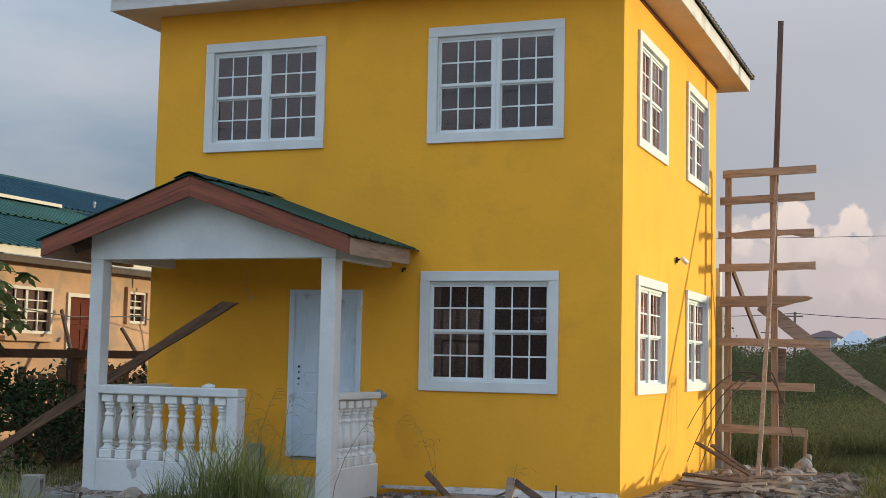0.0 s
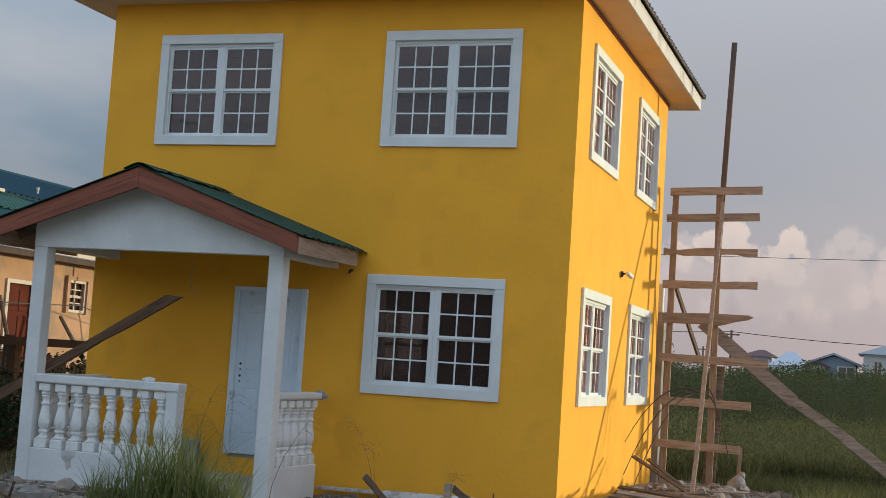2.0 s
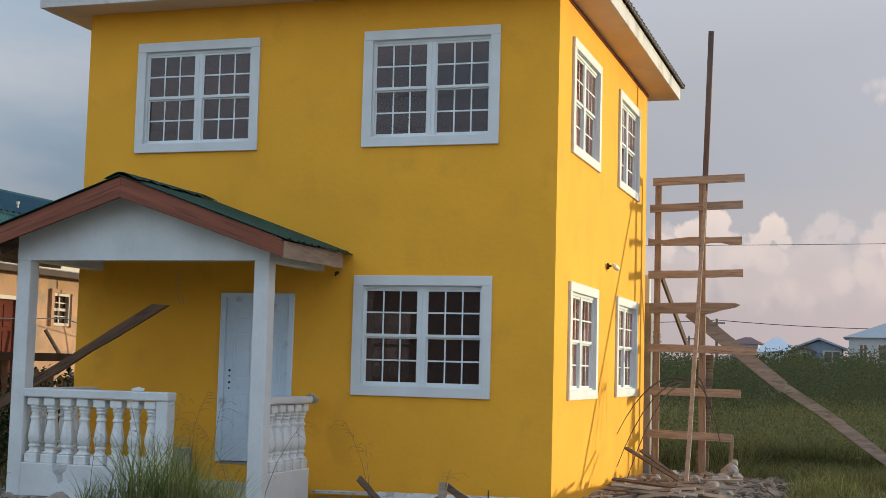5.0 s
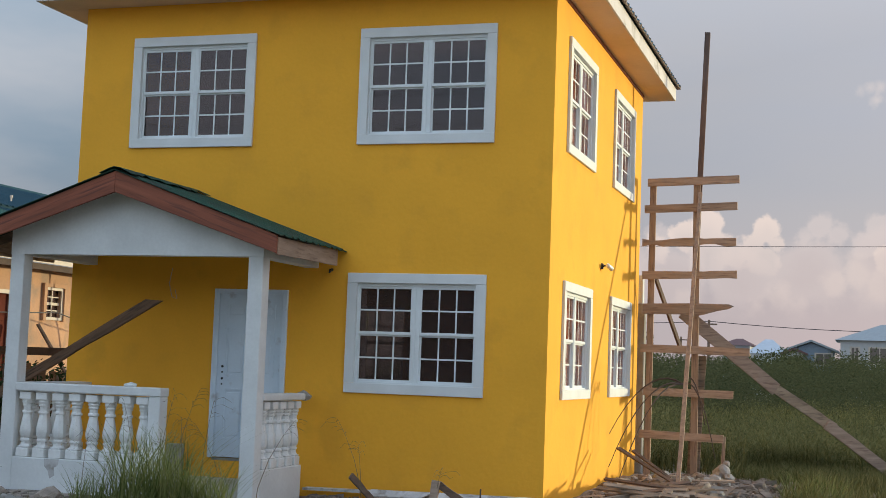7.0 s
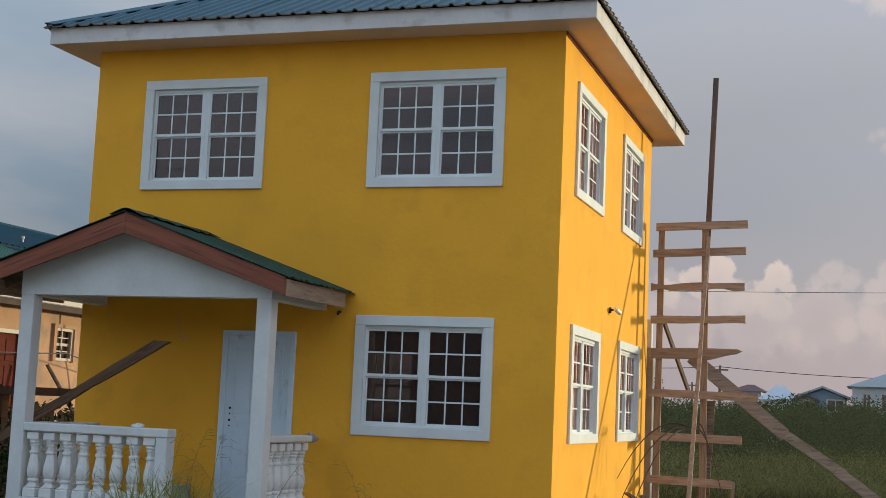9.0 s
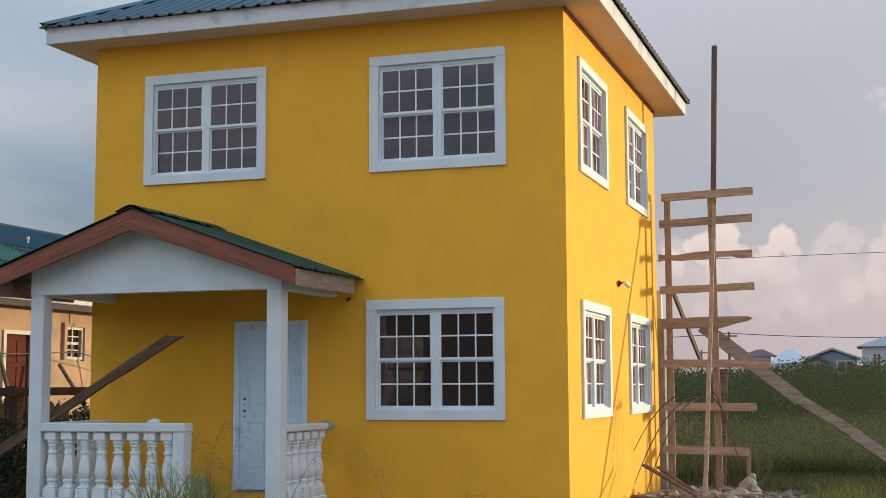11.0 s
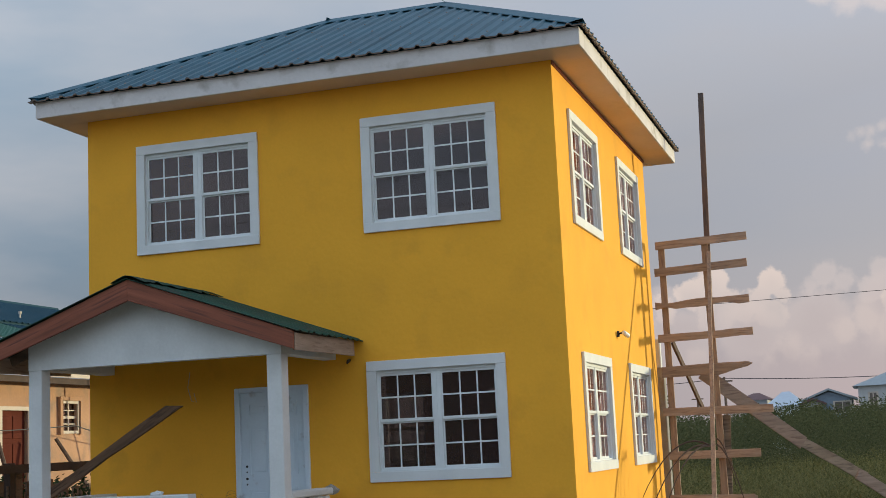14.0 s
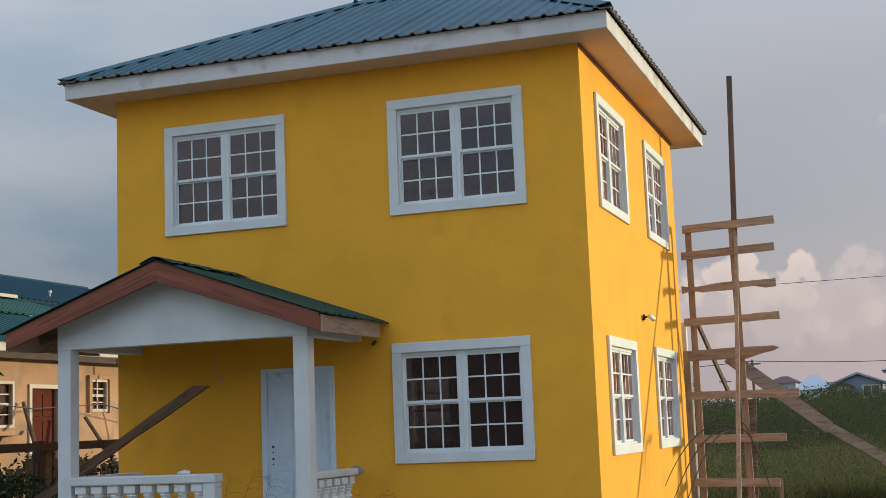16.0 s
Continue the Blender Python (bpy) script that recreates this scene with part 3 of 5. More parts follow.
def make_door():
    bm = bmesh.new()
    box(bm, -4.29, -0.03, DZ0, DX0 + 0.014, 0.012, 2.50, bevel=0.004)
    box(bm, DX1 - 0.014, -0.03, DZ0, -3.29, 0.012, 2.50, bevel=0.004)
    box(bm, DX0 + 0.015, -0.028, DZ1 - 0.012, DX1 - 0.015, 0.012, 2.50)
    door = part("door", bm, DOOR_PAINT, house, "closed pale blue panelled door with empty lock holes")
    x0, x1, z0, z1 = DX0 + 0.006, DX1 - 0.006, DZ0 + 0.01, DZ1 - 0.006
    part("door_leaf", boxed(x0, 0.016, z0, x1, 0.06, z1), DOOR_PAINT, door)
    w2 = (x1 - x0) / 2
    for i in range(2):
        a = x0 + i * w2
        for za, zb in ((z0 + 0.22, z0 + 0.85), (z0 + 1.0, z0 + 1.62), (z0 + 1.72, z1 - 0.13)):
            xa, xb = a + (0.11 if i == 0 else 0.05), a + w2 - (0.05 if i == 0 else 0.11)
            bm = bmesh.new()
            for q in ((xa, za, xb, za + 0.02), (xa, zb - 0.02, xb, zb), (xa, za + 0.02, xa + 0.02, zb - 0.02), (xb - 0.02, za + 0.02, xb, zb - 0.02)):
                box(bm, q[0], 0.004, q[1], q[2], 0.016, q[3])
            box(bm, xa + 0.05, 0.006, za + 0.05, xb - 0.05, 0.016, zb - 0.05, bevel=0.004)
            part("door_panel", bm, DOOR_PAINT, door)
    for k, dz in enumerate((1.12, 1.05, 0.97, 0.90)):
        r = 0.016 if k % 2 == 0 else 0.011
        part("lock_hole", tubed([(x0 + 0.075, 0.010, z0 + dz), (x0 + 0.075, 0.017, z0 + dz)], [r, r], 10), BLACK, door, "dark empty lock hole")
    part("door_sill", boxed(DX0, -0.006, DZ0 - 0.03, DX1, 0.10, DZ0), CONCRETE, door)


make_door()

# eaves: soffit, fascia, hipped roof with ribbed sheets
EX0, EX1, EY0, EY1 = -6.85, 0.465, -0.5, 6.95
SZ = 6.185
RX0, RX1, RY, RZ = -4.13, -2.28, 3.22, 8.20
EZ = 6.40


def make_roof():
    bm = bmesh.new()
    box(bm, EX0 + 0.03, EY0 + 0.03, SZ, EX1 - 0.03, -0.004, SZ + 0.02)
    part("soffit", bm, SOFFIT, house)
    part("soffit", boxed(0.004, 0.0, SZ, EX1 - 0.03, EY1 - 0.03, SZ + 0.02), SOFFIT, house)
    part("soffit", boxed(EX0 + 0.03, 0.0, SZ, -W - 0.004, EY1 - 0.03, SZ + 0.02), SOFFIT, house)
    part("soffit", boxed(-W, D + 0.004, SZ, 0.0, EY1 - 0.03, SZ + 0.02), SOFFIT, house)
    for k in range(44):
        y = 0.1 + k * 0.155
        part("soffit_groove", boxed(0.02, y, SZ - 0.0015, EX1 - 0.04, y + 0.008, SZ + 0.001), SOFFIT, house)
    part("cornice_strip", boxed(0.0, 0.0, SZ - 0.05, 0.02, D, SZ - 0.002), RED_WOOD, house)
    b = SZ - 0.005
    part("fascia", boxed(EX0, EY0, b, EX1, EY0 + 0.03, EZ - 0.003, bevel=0.004), FASCIA, house, "weathered white fascia board")
    part("fascia", boxed(EX1 - 0.03, EY0 + 0.03, b, EX1, EY1, EZ - 0.003, bevel=0.004), FASCIA, house)
    part("fascia", boxed(EX0, EY0 + 0.03, b, EX0 + 0.03, EY1, EZ - 0.003, bevel=0.004), FASCIA, house)
    part("fascia", boxed(EX0 + 0.03, EY1 - 0.03, b, EX1 - 0.03, EY1, EZ - 0.003, bevel=0.004), FASCIA, house)
    o = 0.07
    A, B = Vector((EX0 - o, EY0 - o, EZ)), Vector((EX1 + o, EY0 - o, EZ))
    C, E_ = Vector((EX1 + o, EY1 + o, EZ)), Vector((EX0 - o, EY1 + o, EZ))
    P, Q = Vector((RX0, RY, RZ)), Vector((RX1, RY, RZ))

    def slope(a, b, p, q, pitch=0.205):
        """Ribbed sheet over the slope with eave a-b and ridge p-q."""
        u = (b - a).normalized()
        L_ = (b - a).length
        up = (p - a) - u * (p - a).dot(u)
        run = up.length
        v = up.normalized()
        nrm = u.cross(v).normalized()
        if nrm.z < 0:
            nrm = -nrm
        up_, uq = (p - a).dot(u), (q - a).dot(u)
        prof = ((0, 0), (0.30, 0), (0.42, 0.026), (0.58, 0.026), (0.70, 0))
        cols = [((k + s) * pitch, h) for k in range(int(L_ / pitch) + 2) for s, h in prof]
        for extra in (up_, uq, L_):
            cols.append((extra, 0.0))
        cols = sorted(t for t in cols if t[0] <= L_)
        verts, faces = [], []
        for s, h in cols:
            top = run * (s / up_ if s < up_ else 1.0 if s <= uq else (L_ - s) / (L_ - uq))
            verts += [a + u * s + nrm * h, a + u * s + v * max(top, 0.001) + nrm * h]
        for i in range(len(cols) - 1):
            faces.append((2 * i, 2 * i + 2, 2 * i + 3, 2 * i + 1))
        sheet = mesh_part("roof_sheet", verts, faces, ROOF_BLUE, house, "blue-green ribbed metal roof sheet")
        lip = []
        for q, (s, h) in enumerate(cols):
            lip += [verts[2 * q] - nrm * 0.001 - v * 0.003, verts[2 * q] - nrm * 0.016 - v * 0.002, verts[2 * q] - nrm * 0.010 + v * 0.09]
        mesh_part("sheet_edge", lip, [(3 * i + k, 3 * i + k + 1, 3 * i + k + 4, 3 * i + k + 3) for i in range(len(cols) - 1) for k in (0, 1)], ROOF_EDGE, sheet, "dull brown-grey cut edge")
        # screw heads in rows
        bm = bmesh.new()
        for r in (0.25, 1.1, 2.0, 2.9):
            for k in range(int(L_ / pitch)):
                s = (k + 0.5) * pitch
                top = run * (s / up_ if s < up_ else 1.0 if s <= uq else (L_ - s) / (L_ - uq))
                if r < top - 0.1 and k % 2 == 0:
                    q0 = a + u * s + v * r + nrm * 0.026
                    tube(bm, [q0, q0 + nrm * 0.012], [0.014, 0.010], 5)
        tagged(part("screw_heads", bm, ROOF_EDGE, sheet), kind="stuff")
    slope(A, B, P, Q)
    slope(B, C, Q, Q + Vector((0, 0.001, 0)))
    slope(C, E_, Q, P)
    slope(E_, A, P, P + Vector((0, -0.001, 0)))

    def cap(a, b, n1, n2):
        d = (b - a).normalized()
        verts, faces = [], []
        for p in (a, b):
            verts += [p + n1 + Vector((0, 0, 0.026)), p + n1 * 0.97 + Vector((0, 0, 0.034)), p + Vector((0, 0, 0.056)), p + n2 * 0.97 + Vector((0, 0, 0.034)), p + n2 + Vector((0, 0, 0.026))]
        for i in range(4):
            faces.append((i, i + 1, i + 6, i + 5))
        mesh_part("ridge_cap", verts, faces, ROOF_BLUE, house)
    sz = (RZ - EZ)
    fy, fx = sz / (RY - EY0 + o), sz / (EX1 + o - RX1)
    k = 0.17
    front_n, side_r = Vector((0, -k, -k * fy)), Vector((k, 0, -k * fx))
    side_l, back_n = Vector((-k, 0, -k * fx)), Vector((0, k, -k * fy))
    cap(P, Q, front_n, back_n)

    def hip(a, b, n1, n2):
        cap(a, b, n1, n2)
    hip(A, P, Vector((0.17, 0, 0.0)), Vector((0, 0.17, 0.0)))
    hip(B, Q, Vector((-0.17, 0, 0.0)), Vector((0, 0.17, 0.0)))
    hip(C, Q, Vector((-0.17, 0, 0.0)), Vector((0, -0.17, 0.0)))
    hip(E_, P, Vector((0.17, 0, 0.0)), Vector((0, -0.17, 0.0)))


make_roof()


# ---- porch ----
PX, PZ, PS, PH = -4.64, 3.72, 0.352, 2.06
PY = -1.94


def make_porch():
    for x in (-6.178, -3.077):
        part("porch_post", boxed(x, -1.62, -0.15, x + 0.182, -1.44, 2.776, bevel=0.008), PLASTER, house, "white plastered square porch post")
    # gable wall over the posts
    bm = bmesh.new()
    pts = [(-6.178, 2.776), (-2.895, 2.776), (-2.895, PZ - PS * (-PX - 2.895) - 0.03), (PX, PZ - 0.03), (-6.178, PZ - PS * (6.178 + PX) - 0.03)]
    fa = [bm.verts.new((x, -1.62, z)) for x, z in pts]
    fb = [bm.verts.new((x, -1.46, z)) for x, z in pts]
    bm.faces.new(fa); bm.faces.new(fb[::-1])
    for i in range(5):
        bm.faces.new((fa[i], fa[(i + 1) % 5], fb[(i + 1) % 5], fb[i]))
    part("porch_gable", bm, PLASTER, house, "white plastered gable over the porch")
    for x in (-6.175, -3.074):
        part("porch_beam", boxed(x, -1.46, 2.776, x + 0.17, -0.002, 2.90, bevel=0.006), PLASTER, house)
    # rafters and purlins under the sheets
    for y in (-1.85, -1.30, -0.85, -0.40):
        for sgn in (-1, 1):
            a = Vector((PX + sgn * 0.03, y, PZ - 0.09)); b = Vector((PX + sgn * 2.0, y, PZ - 0.09 - PS * 2.0))
            part("rafter", beam(a, b, 0.11, 0.045), OLD_WOOD, house)
    part("ridge_board", beam((PX, -1.455, PZ - 0.10), (PX, -0.002, PZ - 0.10), 0.14, 0.05), OLD_WOOD, house)
    # rake boards
    for sgn in (-1, 1):
        a = Vector((PX, PY + 0.015, PZ - 0.129)); b = Vector((PX + sgn * (PH - 0.02), PY + 0.015, PZ - 0.115 - PS * (PH - 0.02)))
        bm = bmesh.new()
        hw = 0.122
        q = [(a.x, a.z + hw), (b.x, b.z + hw * 0.82), (b.x, b.z - hw * 0.82), (a.x, a.z - hw)]
        fa = [bm.verts.new((x, PY, z)) for x, z in q]
        fb = [bm.verts.new((x, PY + 0.035, z)) for x, z in q]
        bm.faces.new(fa); bm.faces.new(fb[::-1])
        for i in range(4):
            bm.faces.new((fa[i], fa[(i + 1) % 4], fb[(i + 1) % 4], fb[i]))
        bmesh.ops.bevel(bm, geom=list(bm.edges), offset=0.005, segments=1, affect="EDGES")
        turn = Matrix.Rotation(sgn * math.atan(PS), 4, "Y")
        bm.transform(turn.inverted())
        part("rake_board", bm, RED_WOOD, house, "red-brown stained rake board").matrix_local = turn
        ex = PX + sgn * (PH - 0.03)
        ez = PZ - PS * PH
        part("eave_board", beam((ex, PY + 0.038, ez - 0.122), (ex, -0.17 if sgn > 0 else -0.01, ez - 0.102), 0.19, 0.03, wave=0.006, n=8, seed=3), RAW_WOOD, house, "raw weathered eave board")
    # ribbed sheets, ribs running down the slope
    for sgn in (-1, 1):
        verts, faces = [], []
        pitch = 0.19
        ys = []
        for k in range(12):
            for s, h in ((0, 0), (0.4, 0), (0.55, 0.018), (0.75, 0.018), (0.9, 0)):
                y = PY - 0.03 + (k + s) * pitch
                if y < -0.004:
                    ys.append((y, h))
        ys.append((-0.004, 0))
        rnd = random.Random(4)
        for y, h in ys:
            j = rnd.uniform(-0.012, 0.02)
            for d in (0.0, 0.7, 1.4, PH + 0.035 + j):
                verts.append((PX + sgn * d, y, PZ - PS * d + h + 0.005))
            verts.append((PX + sgn * (PH + 0.035 + j), y, PZ - PS * (PH + 0.035 + j) + h - 0.006))
        for i in range(len(ys) - 1):
            for k in range(4):
                a = i * 5 + k
                faces.append((a, a + 1, a + 6, a + 5))
        sh = mesh_part("porch_roof_sheet", verts, faces, ROOF_GREEN, house, "dull green ribbed porch roof sheet")
        sol = sh.modifiers.new("thick", "SOLIDIFY"); sol.thickness = 0.006
    # crumpled ridge flashing
    verts, faces = [], []
    rnd = random.Random(8)
    n = 16
    for i in range(n + 1):
        y = PY - 0.045 + (1.93) * i / n
        l, r = 0.20 + rnd.uniform(-0.02, 0.03), 0.22 + rnd.uniform(-0.02, 0.12) * (0.3 if i < 3 else 1)
        verts += [(PX - l, y, PZ - PS * l + 0.03), (PX - 0.06, y, PZ + 0.02), (PX, y, PZ + 0.035 + rnd.uniform(0, 0.012)), (PX + 0.07, y, PZ + 0.02 + rnd.uniform(0, 0.01)), (PX + r, y, PZ - PS * r + 0.03 + rnd.uniform(0, 0.03))]
    for i in range(n):
        for k in range(4):
            faces.append((i * 5 + k, i * 5 + k + 1, i * 5 + k + 6, i * 5 + k + 5))
    fl = mesh_part("ridge_flashing", verts, faces, ROOF_GREEN, house)
    sol = fl.modifiers.new("thick", "SOLIDIFY"); sol.thickness = 0.004
    part("porch_slab", boxed(-6.178, -1.44, -0.15, -3.082, -0.002, 0.16, bevel=0.01), SLAB, house, "bare grey concrete porch slab")
    part("porch_step", boxed(-4.02, -1.85, -0.15, -3.09, -1.44, 0.06, bevel=0.015), SLAB, house, "bare concrete step")


make_porch()


def baluster_bm(h=0.755):
    bm = bmesh.new()
    prof = [(0.072, 0.165), (0.056, 0.195), (0.052, 0.235), (0.064, 0.245), (0.066, 0.262), (0.062, 0.278), (0.053, 0.288), (0.068, 0.325), (0.077, 0.385), (0.075, 0.44), (0.062, 0.54), (0.050, 0.63), (0.047, 0.665),
            (0.061, 0.675), (0.062, 0.695), (0.057, 0.71), (0.046, 0.72), (0.047, 0.775), (0.058, 0.785), (0.060, 0.805), (0.051, 0.815), (0.062, 0.83), (0.069, 0.85), (0.060, 0.862), (0.070, 0.885)]
    n = 8
    rings = [[bm.verts.new((1.05 * r * math.cos(2 * math.pi * (k + 0.5) / n), 1.05 * r * math.sin(2 * math.pi * (k + 0.5) / n), z * h)) for k in range(n)] for r, z in prof]
    for a, b in zip(rings, rings[1:]):
        for k in range(n):
            bm.faces.new((a[k], a[(k + 1) % n], b[(k + 1) % n], b[k]))
    bm.faces.new(rings[0][::-1]); bm.faces.new(rings[-1])
    box(bm, -0.082, -0.082, 0, 0.082, 0.082, 0.105, bevel=0.01)
    box(bm, -0.072, -0.072, 0.1052, 0.072, 0.072, 0.126, bevel=0.008)
    box(bm, -0.077, -0.077, h * 0.885, 0.077, 0.077, h, bevel=0.008)
    return bm


def make_balustrades():
    first = None

    def baluster(parent, x, y, z):
        nonlocal first
        if first is None:
            first = part("baluster", baluster_bm(), BALUSTER, parent)
            ob = first
        else:
            ob = new("baluster", first.data)
            ob.parent = parent
        ob.location = (x, y, z)
        ob.rotation_euler = (0, 0, random.Random(int(x * 97 + y * 31)).uniform(-0.05, 0.05))
    base = part("balustrade", boxed(-5.996, -1.62, -0.15, -4.09, -1.44, 0.40, bevel=0.01), PLASTER, house, "white turned-baluster railing on a low plastered wall")
    part("rail", boxed(-5.996, -1.635, 1.165, -4.085, -1.425, 1.266, bevel=0.012), PLASTER, base)
    bm = bmesh.new()
    pts = [(-5.56, 0.396), (-5.36, 0.396), (-5.37, 0.33), (-5.42, 0.30), (-5.41, 0.21), (-5.47, 0.17), (-5.50, 0.26), (-5.55, 0.31)]
    fa, fb = [bm.verts.new((x, -1.6225, z)) for x, z in pts], [bm.verts.new((x, -1.6195, z)) for x, z in pts]
    bm.faces.new(fa); bm.faces.new(fb[::-1])
    for i in range(len(pts)):
        bm.faces.new((fa[i], fa[(i + 1) % len(pts)], fb[(i + 1) % len(pts)], fb[i]))
    part("mortar_smear", bm, DUSTY_WHITE, base, "grey mortar smear below the balusters")
    part("end_pier", boxed(-4.24, -1.623, 0.40, -4.092, -1.437, 1.165, bevel=0.01), PLASTER, base)
    for i in range(8):
        baluster(base, -5.879 + i * 0.2214, -1.53, 0.40)
    base = part("balustrade", boxed(-3.079, -1.44, -0.15, -2.893, -0.30, 0.40, bevel=0.012), PLASTER, house, "white turned-baluster railing with an unfinished end")
    part("rail", boxed(-3.087, -1.44, 1.165, -2.885, -0.27, 1.246, bevel=0.015), PLASTER, base)
    for i in range(5):
        baluster(base, -2.986, -1.29 + i * 0.221, 0.40)
    rk = rock_bm(0.085, 12, 0.7)
    ob = part("cement_lump", rk, CONCRETE, base, "rough grey cement lump on the rail end")
    ob.location = (-2.94, -0.22, 1.215)
    base = part("balustrade", boxed(-6.178, -1.44, -0.15, -5.996, -0.002, 0.40, bevel=0.01), PLASTER, house, "white turned-baluster railing on a low plastered wall")
    part("rail", boxed(-6.188, -1.44, 1.165, -5.986, -0.002, 1.266, bevel=0.012), PLASTER, base)
    for i in range(6):
        baluster(base, -6.087, -1.30 + i * 0.224, 0.40)


make_balustrades()

# rear lean-to wall that shows past the back corner
annex = thing("rear_extension", "unpainted pale concrete rear wall of the house", "wall")
part("annex_wall", boxed(-3.0, 6.75, -0.15, 0.06, 6.95, 2.78, bevel=0.01), CONCRETE, annex)
part("annex_parapet", boxed(-3.0, 6.78, 2.78, 0.02, 6.92, 3.25, bevel=0.01), PLASTER, annex)


# ---- things at the house ----
def make_security_camera():
    t = thing("security_camera", "small white security camera on the yellow wall", "camera", (0.0, 3.2, 3.08))
    part("wall_plate", tubed([(0.0, 0, 0.02), (0.025, 0, 0.02)], [0.045, 0.04], 12), BLACK, t)
    part("arm", tubed([(0.02, 0, 0.02), (0.07, -0.02, 0.03), (0.10, -0.03, 0.0)], [0.014, 0.014, 0.014], 8), BLACK, t)
    part("shell", tubed([(0.09, -0.08, 0.03), (0.10, -0.06, 0.028), (0.13, 0.06, -0.01), (0.132, 0.075, -0.014)], [0.022, 0.032, 0.034, 0.024], 12), LENS_WHITE, t)
    part("lens_face", tubed([(0.133, 0.074, -0.014), (0.134, 0.082, -0.016)], [0.026, 0.022], 10), BLACK, t)
    part("loose_cable", tubed([(0.02, -0.02, 0.03), (0.03, -0.06, 0.05), (0.02, -0.10, 0.02), (0.01, -0.11, -0.03)], [0.006] * 4, 6), CABLE, t)


make_security_camera()

part("porch_lamp_cable", tubed([(-4.9, -0.03, 2.75), (-4.92, -0.06, 2.55), (-4.86, -0.08, 2.38), (-4.80, -0.06, 2.36), (-4.84, -0.05, 2.48)], [0.004] * 5, 6), FAR_TRIM, house, "loose hanging pale wire")
part("wall_bulb", tubed([(-2.73, -0.001, 2.76), (-2.73, -0.05, 2.75), (-2.73, -0.08, 2.72)], [0.02, 0.02, 0.012], 8), BLACK, house, "small dark lamp socket")



def timber_prop():
    a, b = Vector((-8.357, -1.387, 0.0)), Vector((-4.50, -1.012, 2.335))
    bm = beam(a, b, 0.115, 0.07, wave=0.014, n=12, seed=5, bevel=0.0)
    d = (b - a).normalized()
    up = Vector((0, 0, 1)) - d * d.z
    for v in bm.verts:
        if (v.co - b).dot(d) > -0.01 and (v.co - b).dot(up) > 0:
            v.co -= d * 0.17
    bmesh.ops.bevel(bm, geom=[e for e in bm.edges if e.calc_face_angle(0) > 0.6], offset=0.008, segments=1, affect="EDGES")
    turn = Matrix.Rotation(-math.asin(d.z), 4, "Y")
    bm.transform(turn.inverted())
    ob = part("timber_prop", bm, PROP_WOOD)
    ob.matrix_world = turn
    tagged(ob, "old brown timber plank leaning across the porch rail", "plank")


timber_prop()


